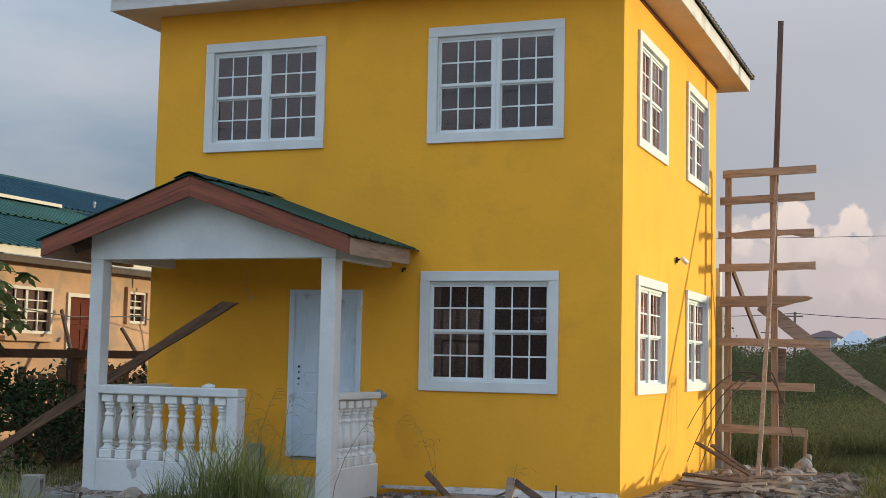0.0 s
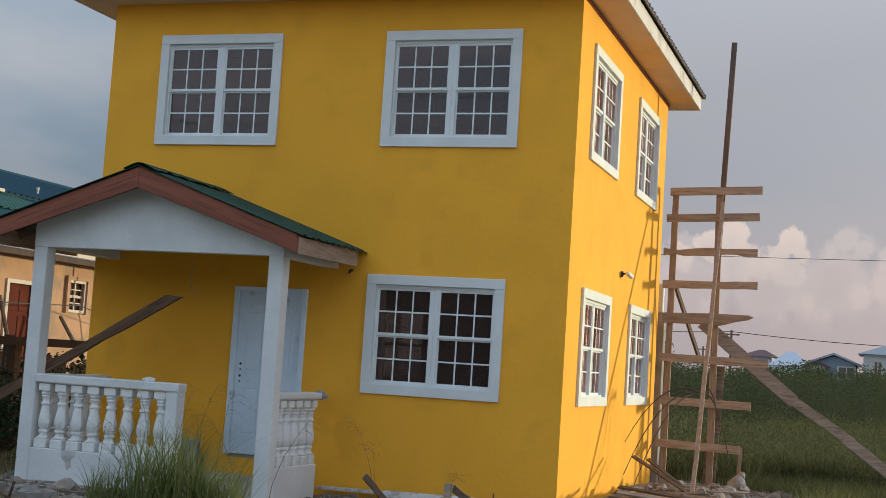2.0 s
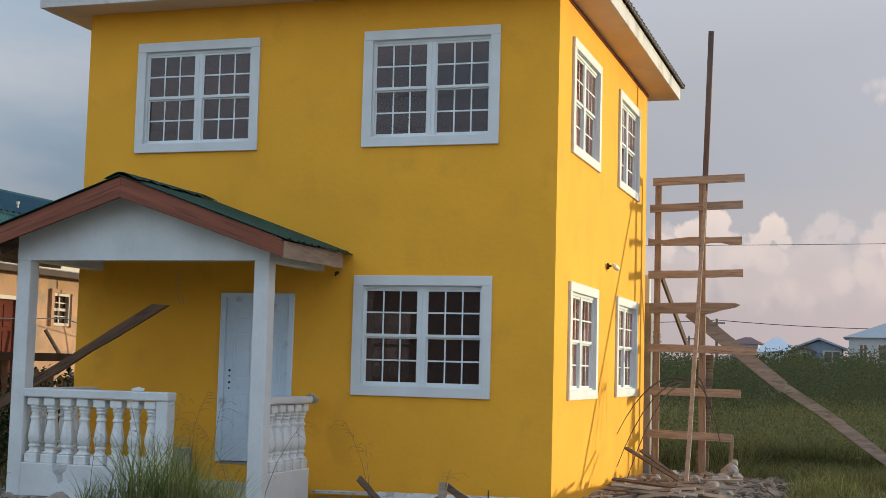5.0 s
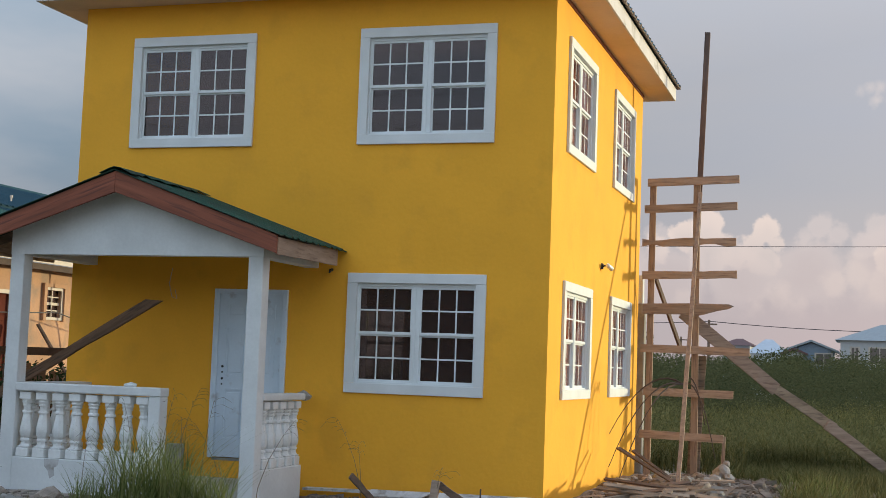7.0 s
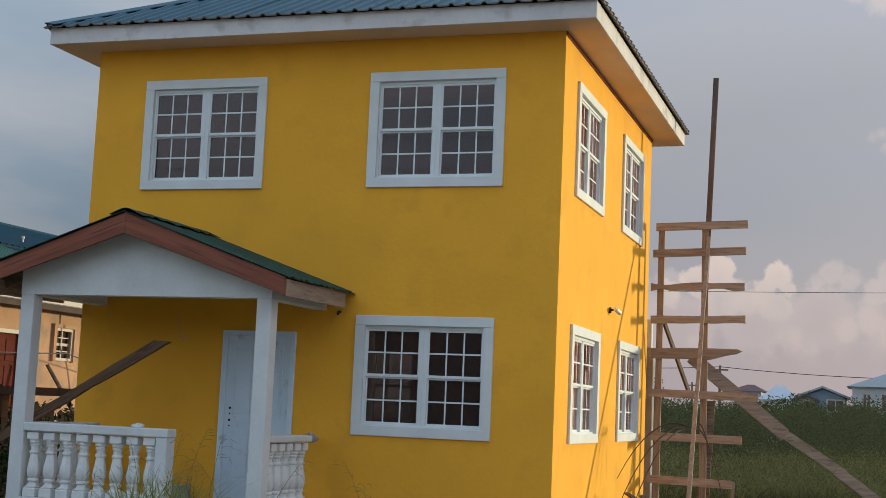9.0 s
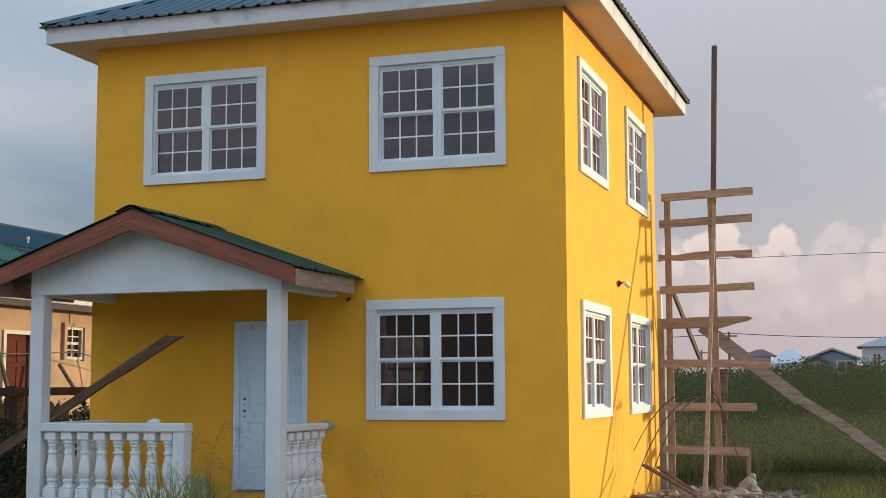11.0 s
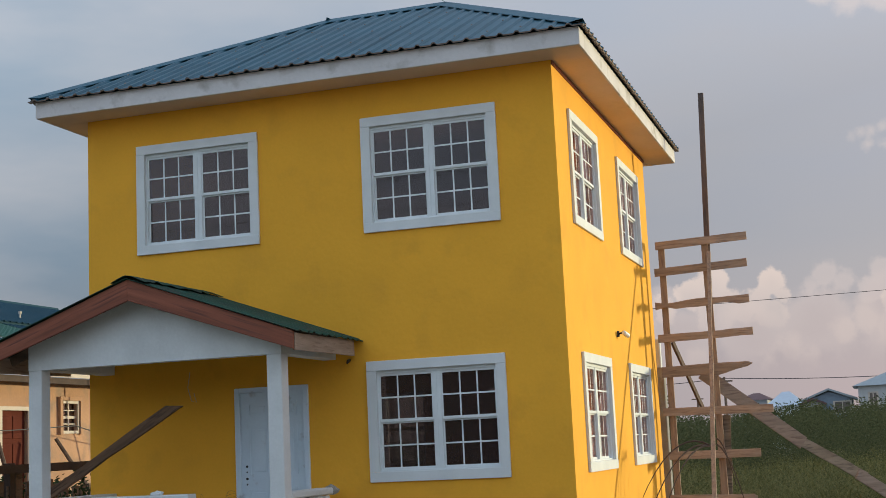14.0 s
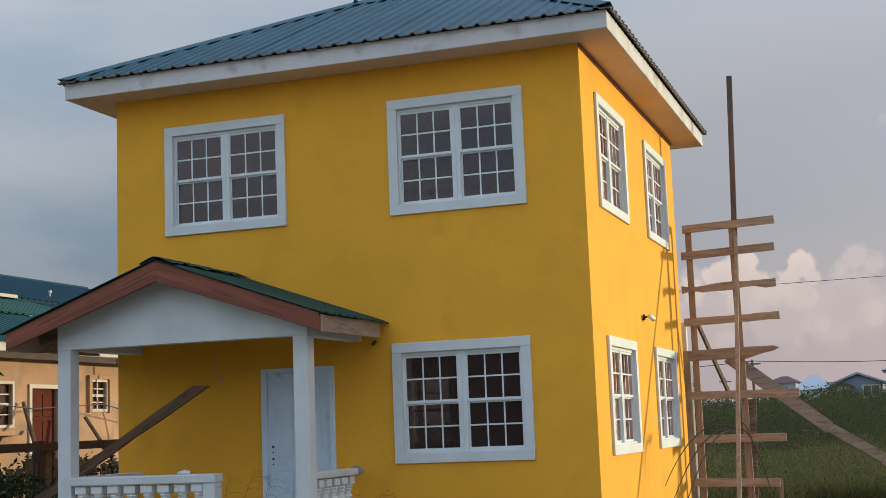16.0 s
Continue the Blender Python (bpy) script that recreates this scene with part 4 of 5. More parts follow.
def make_scaffold():
    Y = 6.2
    t = thing("scaffold_ladder", "rough site-made timber ladder scaffold beside the house", "ladder", (0, 0, 0))
    part("upright", beam((0.965, Y + 0.05, -0.1), (0.93, Y + 0.05, 4.78), 0.105, 0.05, side=(1, 0, 0)), RAW_UP, t)
    part("pole", beam((0.92, Y + 0.105, 3.2), (1.045, Y + 0.105, 7.16), 0.085, 0.05, side=(1, 0, 0)), OLD_UP, t, "tall dark upright pole")
    part("upright", beam((0.23, Y + 0.05, -0.1), (0.235, Y + 0.05, 4.68), 0.10, 0.05, side=(1, 0, 0)), RAW_UP, t)
    rungs = [((0.15, 4.70), (1.60, 4.745), 0), ((0.11, 4.27), (1.575, 4.32), 0.0), ((0.085, 3.73), (1.565, 3.75), 0.035), ((0.095, 3.205), (1.585, 3.235), 0.012), ((0.115, 2.665), (1.53, 2.725), 0.03), ((0.095, 2.04), (1.80, 2.02), 0), ((0.145, 1.355), (1.56, 1.35), 0), ((0.105, 0.685), (1.42, 0.66), 0)]
    for k, ((x0, z0), (x1, z1), wv) in enumerate(rungs):
        if k == 4:
            bm = bmesh.new()
            q = [(0.115, 2.585), (0.80, 2.59), (0.95, 2.565), (1.10, 2.60), (1.28, 2.655), (1.46, 2.69), (1.545, 2.735), (1.47, 2.765), (0.9, 2.77), (0.115, 2.75)]
            fa, fb = [bm.verts.new((x, Y - 0.02, z)) for x, z in q], [bm.verts.new((x, Y + 0.02, z)) for x, z in q]
            bm.faces.new(fa); bm.faces.new(fb[::-1])
            for i in range(len(q)):
                bm.faces.new((fa[i], fa[(i + 1) % len(q)], fb[(i + 1) % len(q)], fb[i]))
            part("rung", bm, RAW_WOOD, t, "split board rung tapering to a point")
            continue
        h = 0.125
        part("rung", beam((x0, Y, z0), (x1, Y - 0.02, z1), h, 0.04, wave=wv, n=9 if wv else 1, seed=20 + k), RAW_WOOD, t)
    part("brace", beam((0.72, 6.42, 2.64), (2.15, 7.14, 1.455), 0.21, 0.04), RAW_WOOD, t)
    part("brace", beam((2.0, 7.12, 1.56), (3.05, 7.66, 0.86), 0.17, 0.04, wave=0.012, n=8, seed=41), PILE_WOOD, t, "darker middle length of brace board")
    part("brace", beam((2.93, 7.55, 0.93), (4.30, 8.38, -0.12), 0.185, 0.04, wave=0.008, n=8, seed=43), RAW_WOOD, t)
    part("backing_board", beam((0.94, Y + 0.16, -0.1), (1.02, Y + 0.16, 1.95), 0.20, 0.03, side=(1, 0, 0), wave=0.01, n=8, seed=44), PILE_WOOD, t, "broad dull board behind the ladder foot")
    part("upright", beam((1.40, Y + 0.03, -0.1), (1.43, Y + 0.03, 0.70), 0.05, 0.03, side=(1, 0, 0)), RAW_UP, t)
    part("brace", beam((0.30, Y + 0.12, 3.15), (0.62, Y + 0.9, 2.05), 0.07, 0.04), OLD_UP, t)
    s = beam((1.22, 2.35, 0.0), (1.0, 6.13, 4.52), 0.06, 0.05, side=(1, 0, 0), wave=0.008, n=14, seed=2)
    tagged(part("leaning_stick", s, RAW_UP), "thin pale batten leaning on the timber ladder", "batten")


make_scaffold()


# ---- neighbour ----
def make_neighbour():
    X = -13.2
    t = thing("neighbour_house", "peach plastered single-storey house with a green metal roof", "house", group="houses")
    y0, y1 = -6.0, 22.0
    holes = [(5.5, 6.86, 2.07, 2.86), (7.47, 8.33, 0.70, 2.79), (9.58, 10.12, 2.38, 2.96)]
    bm = wall_mesh(y0, y1, -0.1, 3.42, 0.2, holes)
    w = part("wall", bm, FAR_WALL, t); w.matrix_local = pose(X, 0, 0, 0, 0, 90)
    part("wall", boxed(X - 17.6, y0, -0.1, X - 0.2, y0 + 0.2, 3.55), FAR_WALL, t)
    part("wall", boxed(X - 17.6, y1 - 0.2, -0.1, X - 0.2, y1, 3.55), FAR_WALL, t)
    part("back_wall", boxed(X - 17.8, y0, -0.1, X - 17.6, y1, 3.55), FAR_WALL, t)
    part("inner_lining", boxed(X - 1.5, y0 + 0.3, 0, X - 1.4, y1 - 0.3, 3.5), INSIDE, t)
    for (a, b, z0, z1) in (holes[0], holes[2]):
        bm = bmesh.new()
        e = 0.06
        box(bm, X, a - e, z1, X + 0.03, b + e, z1 + e)
        box(bm, X, a - e, z0 - e, X + 0.03, b + e, z0)
        box(bm, X, a - e, z0, X + 0.03, a, z1)
        box(bm, X, b, z0, X + 0.03, b + e, z1)
        wn = part("window", bm, FAR_TRIM, t, "white grilled window")
        bm = bmesh.new()
        n = 4 if b - a > 1 else 2
        for k in range(1, n):
            y = a + (b - a) * k / n
            hw = 0.035 if k * 2 == n and n > 2 else 0.014
            box(bm, X - 0.06, y - hw, z0, X - 0.03, y + hw, z1)
        for k in range(1, 4):
            z = z0 + (z1 - z0) * k / 4
            hw = 0.03 if k == 2 else 0.012
            box(bm, X - 0.058, a, z - hw, X - 0.032, b, z + hw)
        part("grille", bm, FAR_TRIM, wn)
        p = part("pane", boxed(X - 0.075, a, z0, X - 0.07, b, z1), GLASS_LOW, wn)
        p.visible_shadow = False
    part("window_ledge", boxed(X, 5.2, 1.86, X + 0.28, 6.95, 1.95), FAR_WALL, t)
    bm = bmesh.new()
    for q in ((9.42, 2.30, 9.52, 3.10), (10.18, 2.30, 10.27, 3.10), (9.52, 3.02, 10.18, 3.10)):
        box(bm, X, q[0], q[1], X + 0.07, q[2], q[3])
    part("window_surround", bm, FAR_WALL, t)
    part("open_shutter", boxed(X + 0.02, 5.06, 2.0, X + 0.06, 5.40, 2.92), OLD_WOOD, t, "weathered brown open shutter")
    bm = bmesh.new()
    for q in ((7.385, 0.70, 7.47, 2.87), (8.33, 0.70, 8.415, 2.87), (7.47, 2.79, 8.33, 2.87)):
        box(bm, X, q[0], q[1], X + 0.04, q[2], q[3])
    d = part("door", bm, FAR_TRIM, t, "red-brown panelled door in a white frame")
    part("door_leaf", boxed(X - 0.1, 7.47, 0.70, X - 0.06, 8.33, 2.79), FAR_DOOR, d)
    for k in range(2):
        for z0, z1 in ((0.88, 1.53), (1.63, 2.13), (2.23, 2.68)):
            a = 7.55 + k * 0.38
            part("door_panel", boxed(X - 0.06, a, z0, X - 0.045, a + 0.31, z1, bevel=0.008), FAR_DOOR, d)
    part("fascia", boxed(X + 0.40, y0 - 0.4, 3.47, X + 0.44, y1 + 0.4, 3.63), FAR_TRIM, t, "cream fascia board")
    part("lower_fascia", boxed(X + 0.34, y0 - 0.4, 3.335, X + 0.38, y1 + 0.4, 3.46), DARK_WOOD, t)
    part("soffit", boxed(X, y0, 3.425, X + 0.34, y1, 3.455), OLD_WOOD, t)

    def sheet(xa, za, xb, zb, ya, yb, mat):
        verts, faces = [], []
        n = int((yb - ya) / 0.25)
        for k in range(n + 1):
            for s, h in ((0, 0), (0.5, 0), (0.62, 0.03), (0.88, 0.03)):
                y = min(ya + (k + s) * 0.25, yb)
                verts += [(xa, y, za + h), (xb, y, zb + h)]
        for i in range(len(verts) // 2 - 1):
            faces.append((2 * i, 2 * i + 2, 2 * i + 3, 2 * i + 1))
        o = mesh_part("roof_sheet", verts, faces, mat, t)
        sol = o.modifiers.new("thick", "SOLIDIFY"); sol.thickness = 0.01
    xr = X - 8.8
    sheet(X + 0.5, 3.63, X - 2.1, 4.55, y0 - 0.5, 12.8, ROOF_TEAL)
    # upper band of the lower slope: caught light put into a paler green
    sheet(X - 2.0, 4.57, X - 4.1, 5.24, y0 - 0.5, 12.8, ROOF_LIT_GREEN)
    sheet(X + 0.5, 3.62, X - 4.1, 5.245, 12.8, y1 + 0.5, ROOF_DEEP)
    sheet(X - 3.9, 5.26, xr, 6.68, y0 - 0.5, y1 + 0.5, ROOF_DEEP)
    sheet(X - 18.1, 3.78, xr, 6.68, y0 - 0.5, y1 + 0.5, ROOF_DEEP)
    part("flashing", beam((X - 3.86, y0, 5.27), (X - 3.86, 12.2, 5.27), 0.08, 0.05), FAR_TRIM, t, "cream flashing strip")
    part("lap_strip", beam((X - 3.97, 12.2, 5.245), (X - 3.97, y1, 5.245), 0.09, 0.05), ROOF_DEEP, t)
    part("roof_ridge", tubed([(xr, y0 - 0.5, 6.70), (xr, y1 + 0.5, 6.70)], [0.06, 0.06], 6), ROOF_DEEP, t)
    part("vent_pipe", tubed([(X - 4.9, 15.0, 5.30), (X - 4.9, 15.0, 5.66), (X - 4.9, 15.0, 5.67), (X - 4.9, 15.0, 5.74)], [0.026, 0.026, 0.042, 0.042], 8), FAR_TRIM, t)
    cab = thing("eave_cable", "thin dark cable sagging along the neighbour wall", "cable")
    part("wire", tubed([(X + 0.6, 3.0, 2.6), (X + 0.8, 6.5, 2.35), (X + 0.7, 9.0, 2.45), (X + 0.5, 12.0, 2.0)], [0.012] * 4, 5), CABLE, cab)
    part("drop_cable", tubed([(X + 0.42, 10.0, 3.5), (X + 0.5, 10.1, 2.9), (X + 0.5, 10.5, 2.2), (X + 0.5, 10.9, 1.0)], [0.022] * 4, 6), CABLE, cab)
    for a, b in (((X + 1.5, 6.3, 0.0), (X + 0.1, 7.1, 2.5)), ((X + 1.8, 9.1, 0.0), (X + 0.5, 8.6, 2.2))):
        tagged(part("leaning_pole", tubed([a, b], [0.05, 0.04], 7), OLD_WOOD), "weathered pole leaning on the neighbour's wall", "pole")


make_neighbour()


def make_fence():
    t = thing("timber_fence", "dark weathered timber fence along the plot", "fence")
    X = -9.2
    for y in (-3.0, -0.45, 2.2, 4.9, 7.6):
        part("fence_post", beam((X, y, -0.15), (X, y, 1.72), 0.12, 0.12, side=(0, 1, 0)), DARK_WOOD, t)
    part("fence_rail", beam((X + 0.08, -4, 1.60), (X + 0.08, 8, 1.66), 0.13, 0.04), DARK_WOOD, t)
    part("fence_rail", beam((X + 0.08, -4, 0.55), (X + 0.08, 8, 0.6), 0.12, 0.04), DARK_WOOD, t)
    k = 0
    y = 1.0
    rnd = random.Random(9)
    while y < 7.6:
        part("fence_board", beam((X + 0.02, y, 0.0), (X + 0.02, y + rnd.uniform(-0.02, 0.02), 1.45 + rnd.uniform(-0.15, 0.2)), 0.16, 0.025, side=(0, 1, 0)), OLD_WOOD, t)
        y += rnd.uniform(0.19, 0.3)


make_fence()


# ---- far houses over the field ----
def far_house(x, y, w, d, eave, ridge, wallmat, roofmat, gable, label, windows=()):
    t = thing("distant_house", label, "house", (x, y, 0), group="houses")
    part("wall", boxed(-w / 2, 0, 0, w / 2, d, eave), wallmat, t)
    bm = bmesh.new()
    o = 0.5
    if gable:
        pts = [(-w / 2 - o, eave - 0.15), (0, ridge), (w / 2 + o, eave - 0.15), (w / 2 + o, eave + 0.05), (0, ridge + 0.2), (-w / 2 - o, eave + 0.05)]
        f = [bm.verts.new((a, -o, z)) for a, z in pts]
        g = [bm.verts.new((a, d + o, z)) for a, z in pts]
        bm.faces.new(f); bm.faces.new(g[::-1])
        for i in range(6):
            bm.faces.new((f[i], f[(i + 1) % 6], g[(i + 1) % 6], g[i]))
        part("roof", bm, roofmat, t)
        bm = bmesh.new()
        v = [bm.verts.new(p) for p in ((-w / 2, 0, eave), (w / 2, 0, eave), (0, 0, ridge - 0.1), (-w / 2, 0.2, eave), (w / 2, 0.2, eave), (0, 0.2, ridge - 0.1))]
        bm.faces.new(v[:3]); bm.faces.new(v[3:][::-1])
        part("gable_wall", bm, wallmat, t)
    else:
        v = [bm.verts.new(p) for p in ((-w / 2 - o, -o, eave), (w / 2 + o, -o, eave), (w / 2 + o, d + o, eave), (-w / 2 - o, d + o, eave), (-w * 0.12, d / 2, ridge), (w * 0.12, d / 2, ridge))]
        for q in ((0, 1, 5, 4), (1, 2, 5), (2, 3, 4, 5), (3, 0, 4), (3, 2, 1, 0)):
            bm.faces.new([v[i] for i in q])
        part("roof", bm, roofmat, t)
    for (a, z, ww, hh) in windows:
        wn = part("window", boxed(a - ww / 2 - 0.12, -0.06, z - 0.12, a + ww / 2 + 0.12, -0.01, z + hh + 0.12), FAR_TRIM, t)
        for k in range(2):
            part("pane", boxed(a - ww / 2 + k * ww / 2 + 0.05, -0.09, z, a + k * ww / 2 - 0.05, -0.06, z + hh), INSIDE, wn)


PALE_WALL = material("pale_far_boarding", (0.70, 0.74, 0.78), 0.7, 0.06)
BROWN_ROOF = material("brown_red_far_roof", (0.14, 0.07, 0.07), 0.7, 0.1)
ZINC = material("pale_zinc_far_roof", (0.50, 0.56, 0.62), 0.55, 0.06)
GREY_ROOF = material("grey_far_roof", (0.30, 0.34, 0.36), 0.6, 0.06)
BLUE_WALL = material("grey_blue_far_wall", (0.22, 0.28, 0.34), 0.8, 0.06)
GREY_WALL = material("pale_grey_far_wall", (0.46, 0.47, 0.48), 0.8, 0.06)
far_house(-9.16, 126, 2.75, 8, 4.95, 5.75, GREY_WALL, BROWN_ROOF, False, "distant house with a brown-red hipped roof")
far_house(-5.78, 122, 3.1, 5, 4.1, 5.6, PALE_WALL, ZINC, False, "distant house with a pale zinc hipped roof")
far_house(-3.0, 119, 1.5, 4, 4.15, 4.5, GREY_WALL, BROWN_ROOF, True, "small distant brown-roofed gable")
far_house(-1.5, 120, 4.2, 9, 4.5, 5.36, BLUE_WALL, GREY_ROOF, True, "distant grey-blue gabled house with white windows", ((-1.3, 3.2, 0.9, 1.0), (1.2, 3.2, 1.5, 1.0)))
far_house(6.2, 116, 9.8, 9, 5.5, 7.2, GREY_WALL, GREY_ROOF, False, "distant pale grey house with a hipped roof", ((-3.6, 3.4, 0.7, 1.4), (-1.4, 3.4, 1.8, 1.4), (1.6, 3.4, 1.8, 1.4)))


def utility_pole(x, y, h):
    t = thing("utility_pole", "distant timber utility pole carrying wires", "utility pole", (x, y, 0), group="utility poles")
    part("shaft", tubed([(0, 0, 0), (0, 0, h)], [0.16, 0.12], 8), OLD_WOOD, t)
    part("crossarm", boxed(-0.8, -0.06, h - 0.5, 0.8, 0.06, h - 0.35), OLD_WOOD, t)


def sag_wire(a, b, sag, r, label):
    pts = []
    a, b = Vector(a), Vector(b)
    for i in range(17):
        f = i / 16
        p = a.lerp(b, f)
        p.z -= sag * 4 * f * (1 - f)
        pts.append(p)
    tagged(part("overhead_wire", tubed(pts, [r] * 17, 5), CABLE), label, "wire", group="overhead wires")


utility_pole(-11.3, 120, 7.25)
utility_pole(-20.5, 170, 6.95)
utility_pole(30, 118, 8.6)
utility_pole(-36, 122, 7.7)
sag_wire((-11.3, 120, 7.12), (30, 118, 7.8), 1.0, 0.035, "thin dark overhead wire across the field")
sag_wire((-36, 122, 7.4), (-11.3, 120, 7.12), 0.5, 0.035, "thin dark overhead wire across the field")
utility_pole(-25, 62, 9.4)
utility_pole(26, 60, 9.8)
sag_wire((-25, 62, 9.07), (26, 60, 9.23), 0.2, 0.015, "thin dark overhead wire across the field")


# ---- behind the camera: street side wires, and trees added for reflections ----
def street_side():
    for x, y in ((-40, -24.2), (45, -26.2)):
        utility_pole(x, y, 11.2)
    sag_wire((-40, -24, 11.0), (45, -26, 11.0), 0.8, 0.012, "dark overhead wire over the street")
    sag_wire((-40, -24.4, 10.0), (45, -26.4, 10.2), 0.8, 0.012, "dark overhead wire over the street")


    # unseen tree row, added so the lower panes mirror dark leaves, not sky
    rng = random.Random(77)
    for k in range(13):
        x, y = -34 + k * 5.6 + rng.uniform(-1.2, 1.2), -38 + rng.uniform(-3, 3)
        h = rng.uniform(5.0, 7.0)
        t = thing("reflection_tree", "unseen dark green tree added to darken window reflections", "tree", (x, y, 0), group="roadside trees")
        part("trunk", tubed([(0, 0, -0.1), (0.1, 0, h * 0.3), (0, 0.1, h * 0.6)], [0.22, 0.16, 0.08], 8), BARK, t)
        cl = [(rng.uniform(-3.2, 3.2), rng.uniform(-1.5, 1.5), rng.uniform(0.5, h - 0.6), rng.uniform(0.9, 1.4), 0.9) for _ in range(34)]
        v, f = leaves(cl, 330, 0.26, rng)
        mesh_part("crown", v, f, SHRUB, t)


# ---- plants ----
def blades(n, place, height, width, lean, rng, segs=2, tip=0.1):
    """Verts and faces of n bent grass blades; place(rng) gives the foot."""
    verts, faces = [], []
    for _ in range(n):
        x, y, z = place(rng)
        h = height * rng.uniform(0.55, 1.15)
        a = rng.uniform(0, 2 * math.pi)
        dx, dy = math.cos(a), math.sin(a)
        px, py = -dy, dx
        l = lean * rng.uniform(0.2, 1.3) * h
        b = len(verts)
        for i in range(segs + 1):
            f = i / segs
            w = width * (1 - (1 - tip) * f) * 0.5
            cx, cy, cz = x + dx * l * f * f, y + dy * l * f * f, z + h * (f - 0.25 * lean * f * f)
            verts += [(cx - px * w, cy - py * w, cz), (cx + px * w, cy + py * w, cz)]
        for i in range(segs):
            k = b + 2 * i
            faces.append((k, k + 1, k + 3, k + 2))
    return verts, faces


def leaves(clumps, n, size, rng):
    """Leaf quads scattered in uneven clumps (x, y, z, radius, flatness)."""
    verts, faces = [], []
    for cx, cy, cz, r, fl in clumps:
        for _ in range(int(n * r * r)):
            d = Vector((rng.gauss(0, 1), rng.gauss(0, 1), rng.gauss(0, 1))).normalized() * r * rng.uniform(0.35, 1.05)
            p = Vector((cx + d.x, cy + d.y, max(0.02, cz + d.z * fl)))
            u = Vector((rng.gauss(0, 1), rng.gauss(0, 1), rng.gauss(0, 0.6))).normalized()
            v = u.orthogonal().normalized()
            s = size * rng.uniform(0.6, 1.4)
            b = len(verts)
            verts += [p - u * s, p + v * s * 0.42, p + u * s, p - v * s * 0.42]
            faces.append((b, b + 1, b + 2, b + 3))
    return verts, faces


street_side()


def field():
    rng = random.Random(11)

    def near(r):
        y = 7.3 + 20 * r.random() ** 1.15
        x = r.uniform(-1.5, 7.5 + 0.1 * y)
        if x > 1.7 and y < 8.6:
            y += 1.4
        return x, y, ground_height(x, y) - 0.02
    v, f = blades(17000, near, 0.85, 0.016, 0.9, rng, segs=3)
    tagged(mesh_part("tall_grass", v, f, GRASS), "rough tall grass and weeds behind the house", "grass", kind="stuff")

    feet = []
    for _ in range(560):
        y = 8.5 + 19 * rng.random() ** 1.2
        feet.append((rng.uniform(-1.6, 7.0 + 0.1 * y), y, rng.uniform(0.45, 1.2)))

    def tuft(r):
        x, y, k = r.choice(feet)
        a, d = r.uniform(0, 6.283), 0.16 * k * math.sqrt(r.random())
        return x + d * math.cos(a), y + d * math.sin(a), ground_height(x, y) - 0.02 - 0.25 * (1.2 - k)
    v, f = blades(21000, tuft, 0.95, 0.017, 1.25, rng, segs=4)
    tagged(mesh_part("grass_tussocks", v, f, CLUMP_DULL), "arching light green grass tussocks in the field", "grass", kind="stuff")

    def mid(r):
        y = r.uniform(19, 60)
        x = r.uniform(-8 - 0.08 * y, 9)
        return x, y, -0.02
    v, f = blades(14000, mid, 0.95, 0.035, 0.6, rng)
    tagged(mesh_part("field_grass", v, f, GRASS), "overgrown green field grass", "grass", kind="stuff")
    clumps = []
    for _ in range(200):
        y = rng.uniform(27, 50)
        clumps.append((rng.uniform(-7, 7), y, rng.uniform(0.4, 1.35 + 0.021 * y), rng.uniform(0.5, 1.0), 0.85))
    v, f = leaves(clumps, 620, 0.040, rng)
    tagged(mesh_part("field_bushes", v, f, BUSH), "dense dark green bushes across the field", "bushes", kind="stuff")
    clumps = []
    for _ in range(420):
        y = 8.0 + 22 * rng.random()
        clumps.append((rng.uniform(-2.5, 6.5), y, rng.uniform(0.1, 0.35 + 0.014 * y), rng.uniform(0.25, 0.6), 0.8))
    v, f = leaves(clumps, 280, 0.036, rng)
    tagged(mesh_part("field_weeds", v, f, WEED), "tangled olive-green weeds behind the house", "weeds", kind="stuff")
    clumps = []
    for _ in range(330):
        clumps.append((rng.uniform(-24, 14), rng.uniform(58, 105), rng.uniform(0.5, 2.7), rng.uniform(0.8, 1.5), 0.8))
    v, f = leaves(clumps, 260, 0.10, rng)
    tagged(mesh_part("far_bushes", v, f, BUSH), "far band of green bushes below the houses", "bushes", kind="stuff")

    def yard(r):
        x = r.uniform(-12, -6.4)
        y = r.uniform(-4, 6)
        return x, y, ground_height(x, y) - 0.02
    v, f = blades(9000, yard, 0.28, 0.012, 0.8, rng)
    tagged(mesh_part("yard_grass", v, f, GRASS), "short grass in the shaded yard", "grass", kind="stuff")

    def plot(r):
        while True:
            x, y = r.uniform(-16, 16), r.uniform(-22, 8)
            if (x > 2.2 or x < -6.8 or y < -3.2) and noise.noise((x * 0.5, y * 0.5, 7)) > -0.15:
                return x, y, ground_height(x, y) - 0.02
    v, f = blades(16000, plot, 0.13, 0.012, 0.9, rng)
    tagged(mesh_part("plot_grass", v, f, GRASS), "patchy short grass over the building plot", "grass", kind="stuff")

    def brace_foot(r):
        x, y = r.uniform(1.2, 6.5), r.uniform(5.8, 9.0)
        return x, y, ground_height(x, y) - 0.02
    v, f = blades(13000, brace_foot, 0.34, 0.014, 0.9, rng, segs=3)
    tagged(mesh_part("low_grass", v, f, CLUMP_DULL), "low rough grass at the foot of the brace", "grass", kind="stuff")

    def rubble_side(r):
        x, y = r.uniform(2.5, 6.5), r.uniform(-1.0, 6.3)
        return x, y, ground_height(x, y) - 0.02
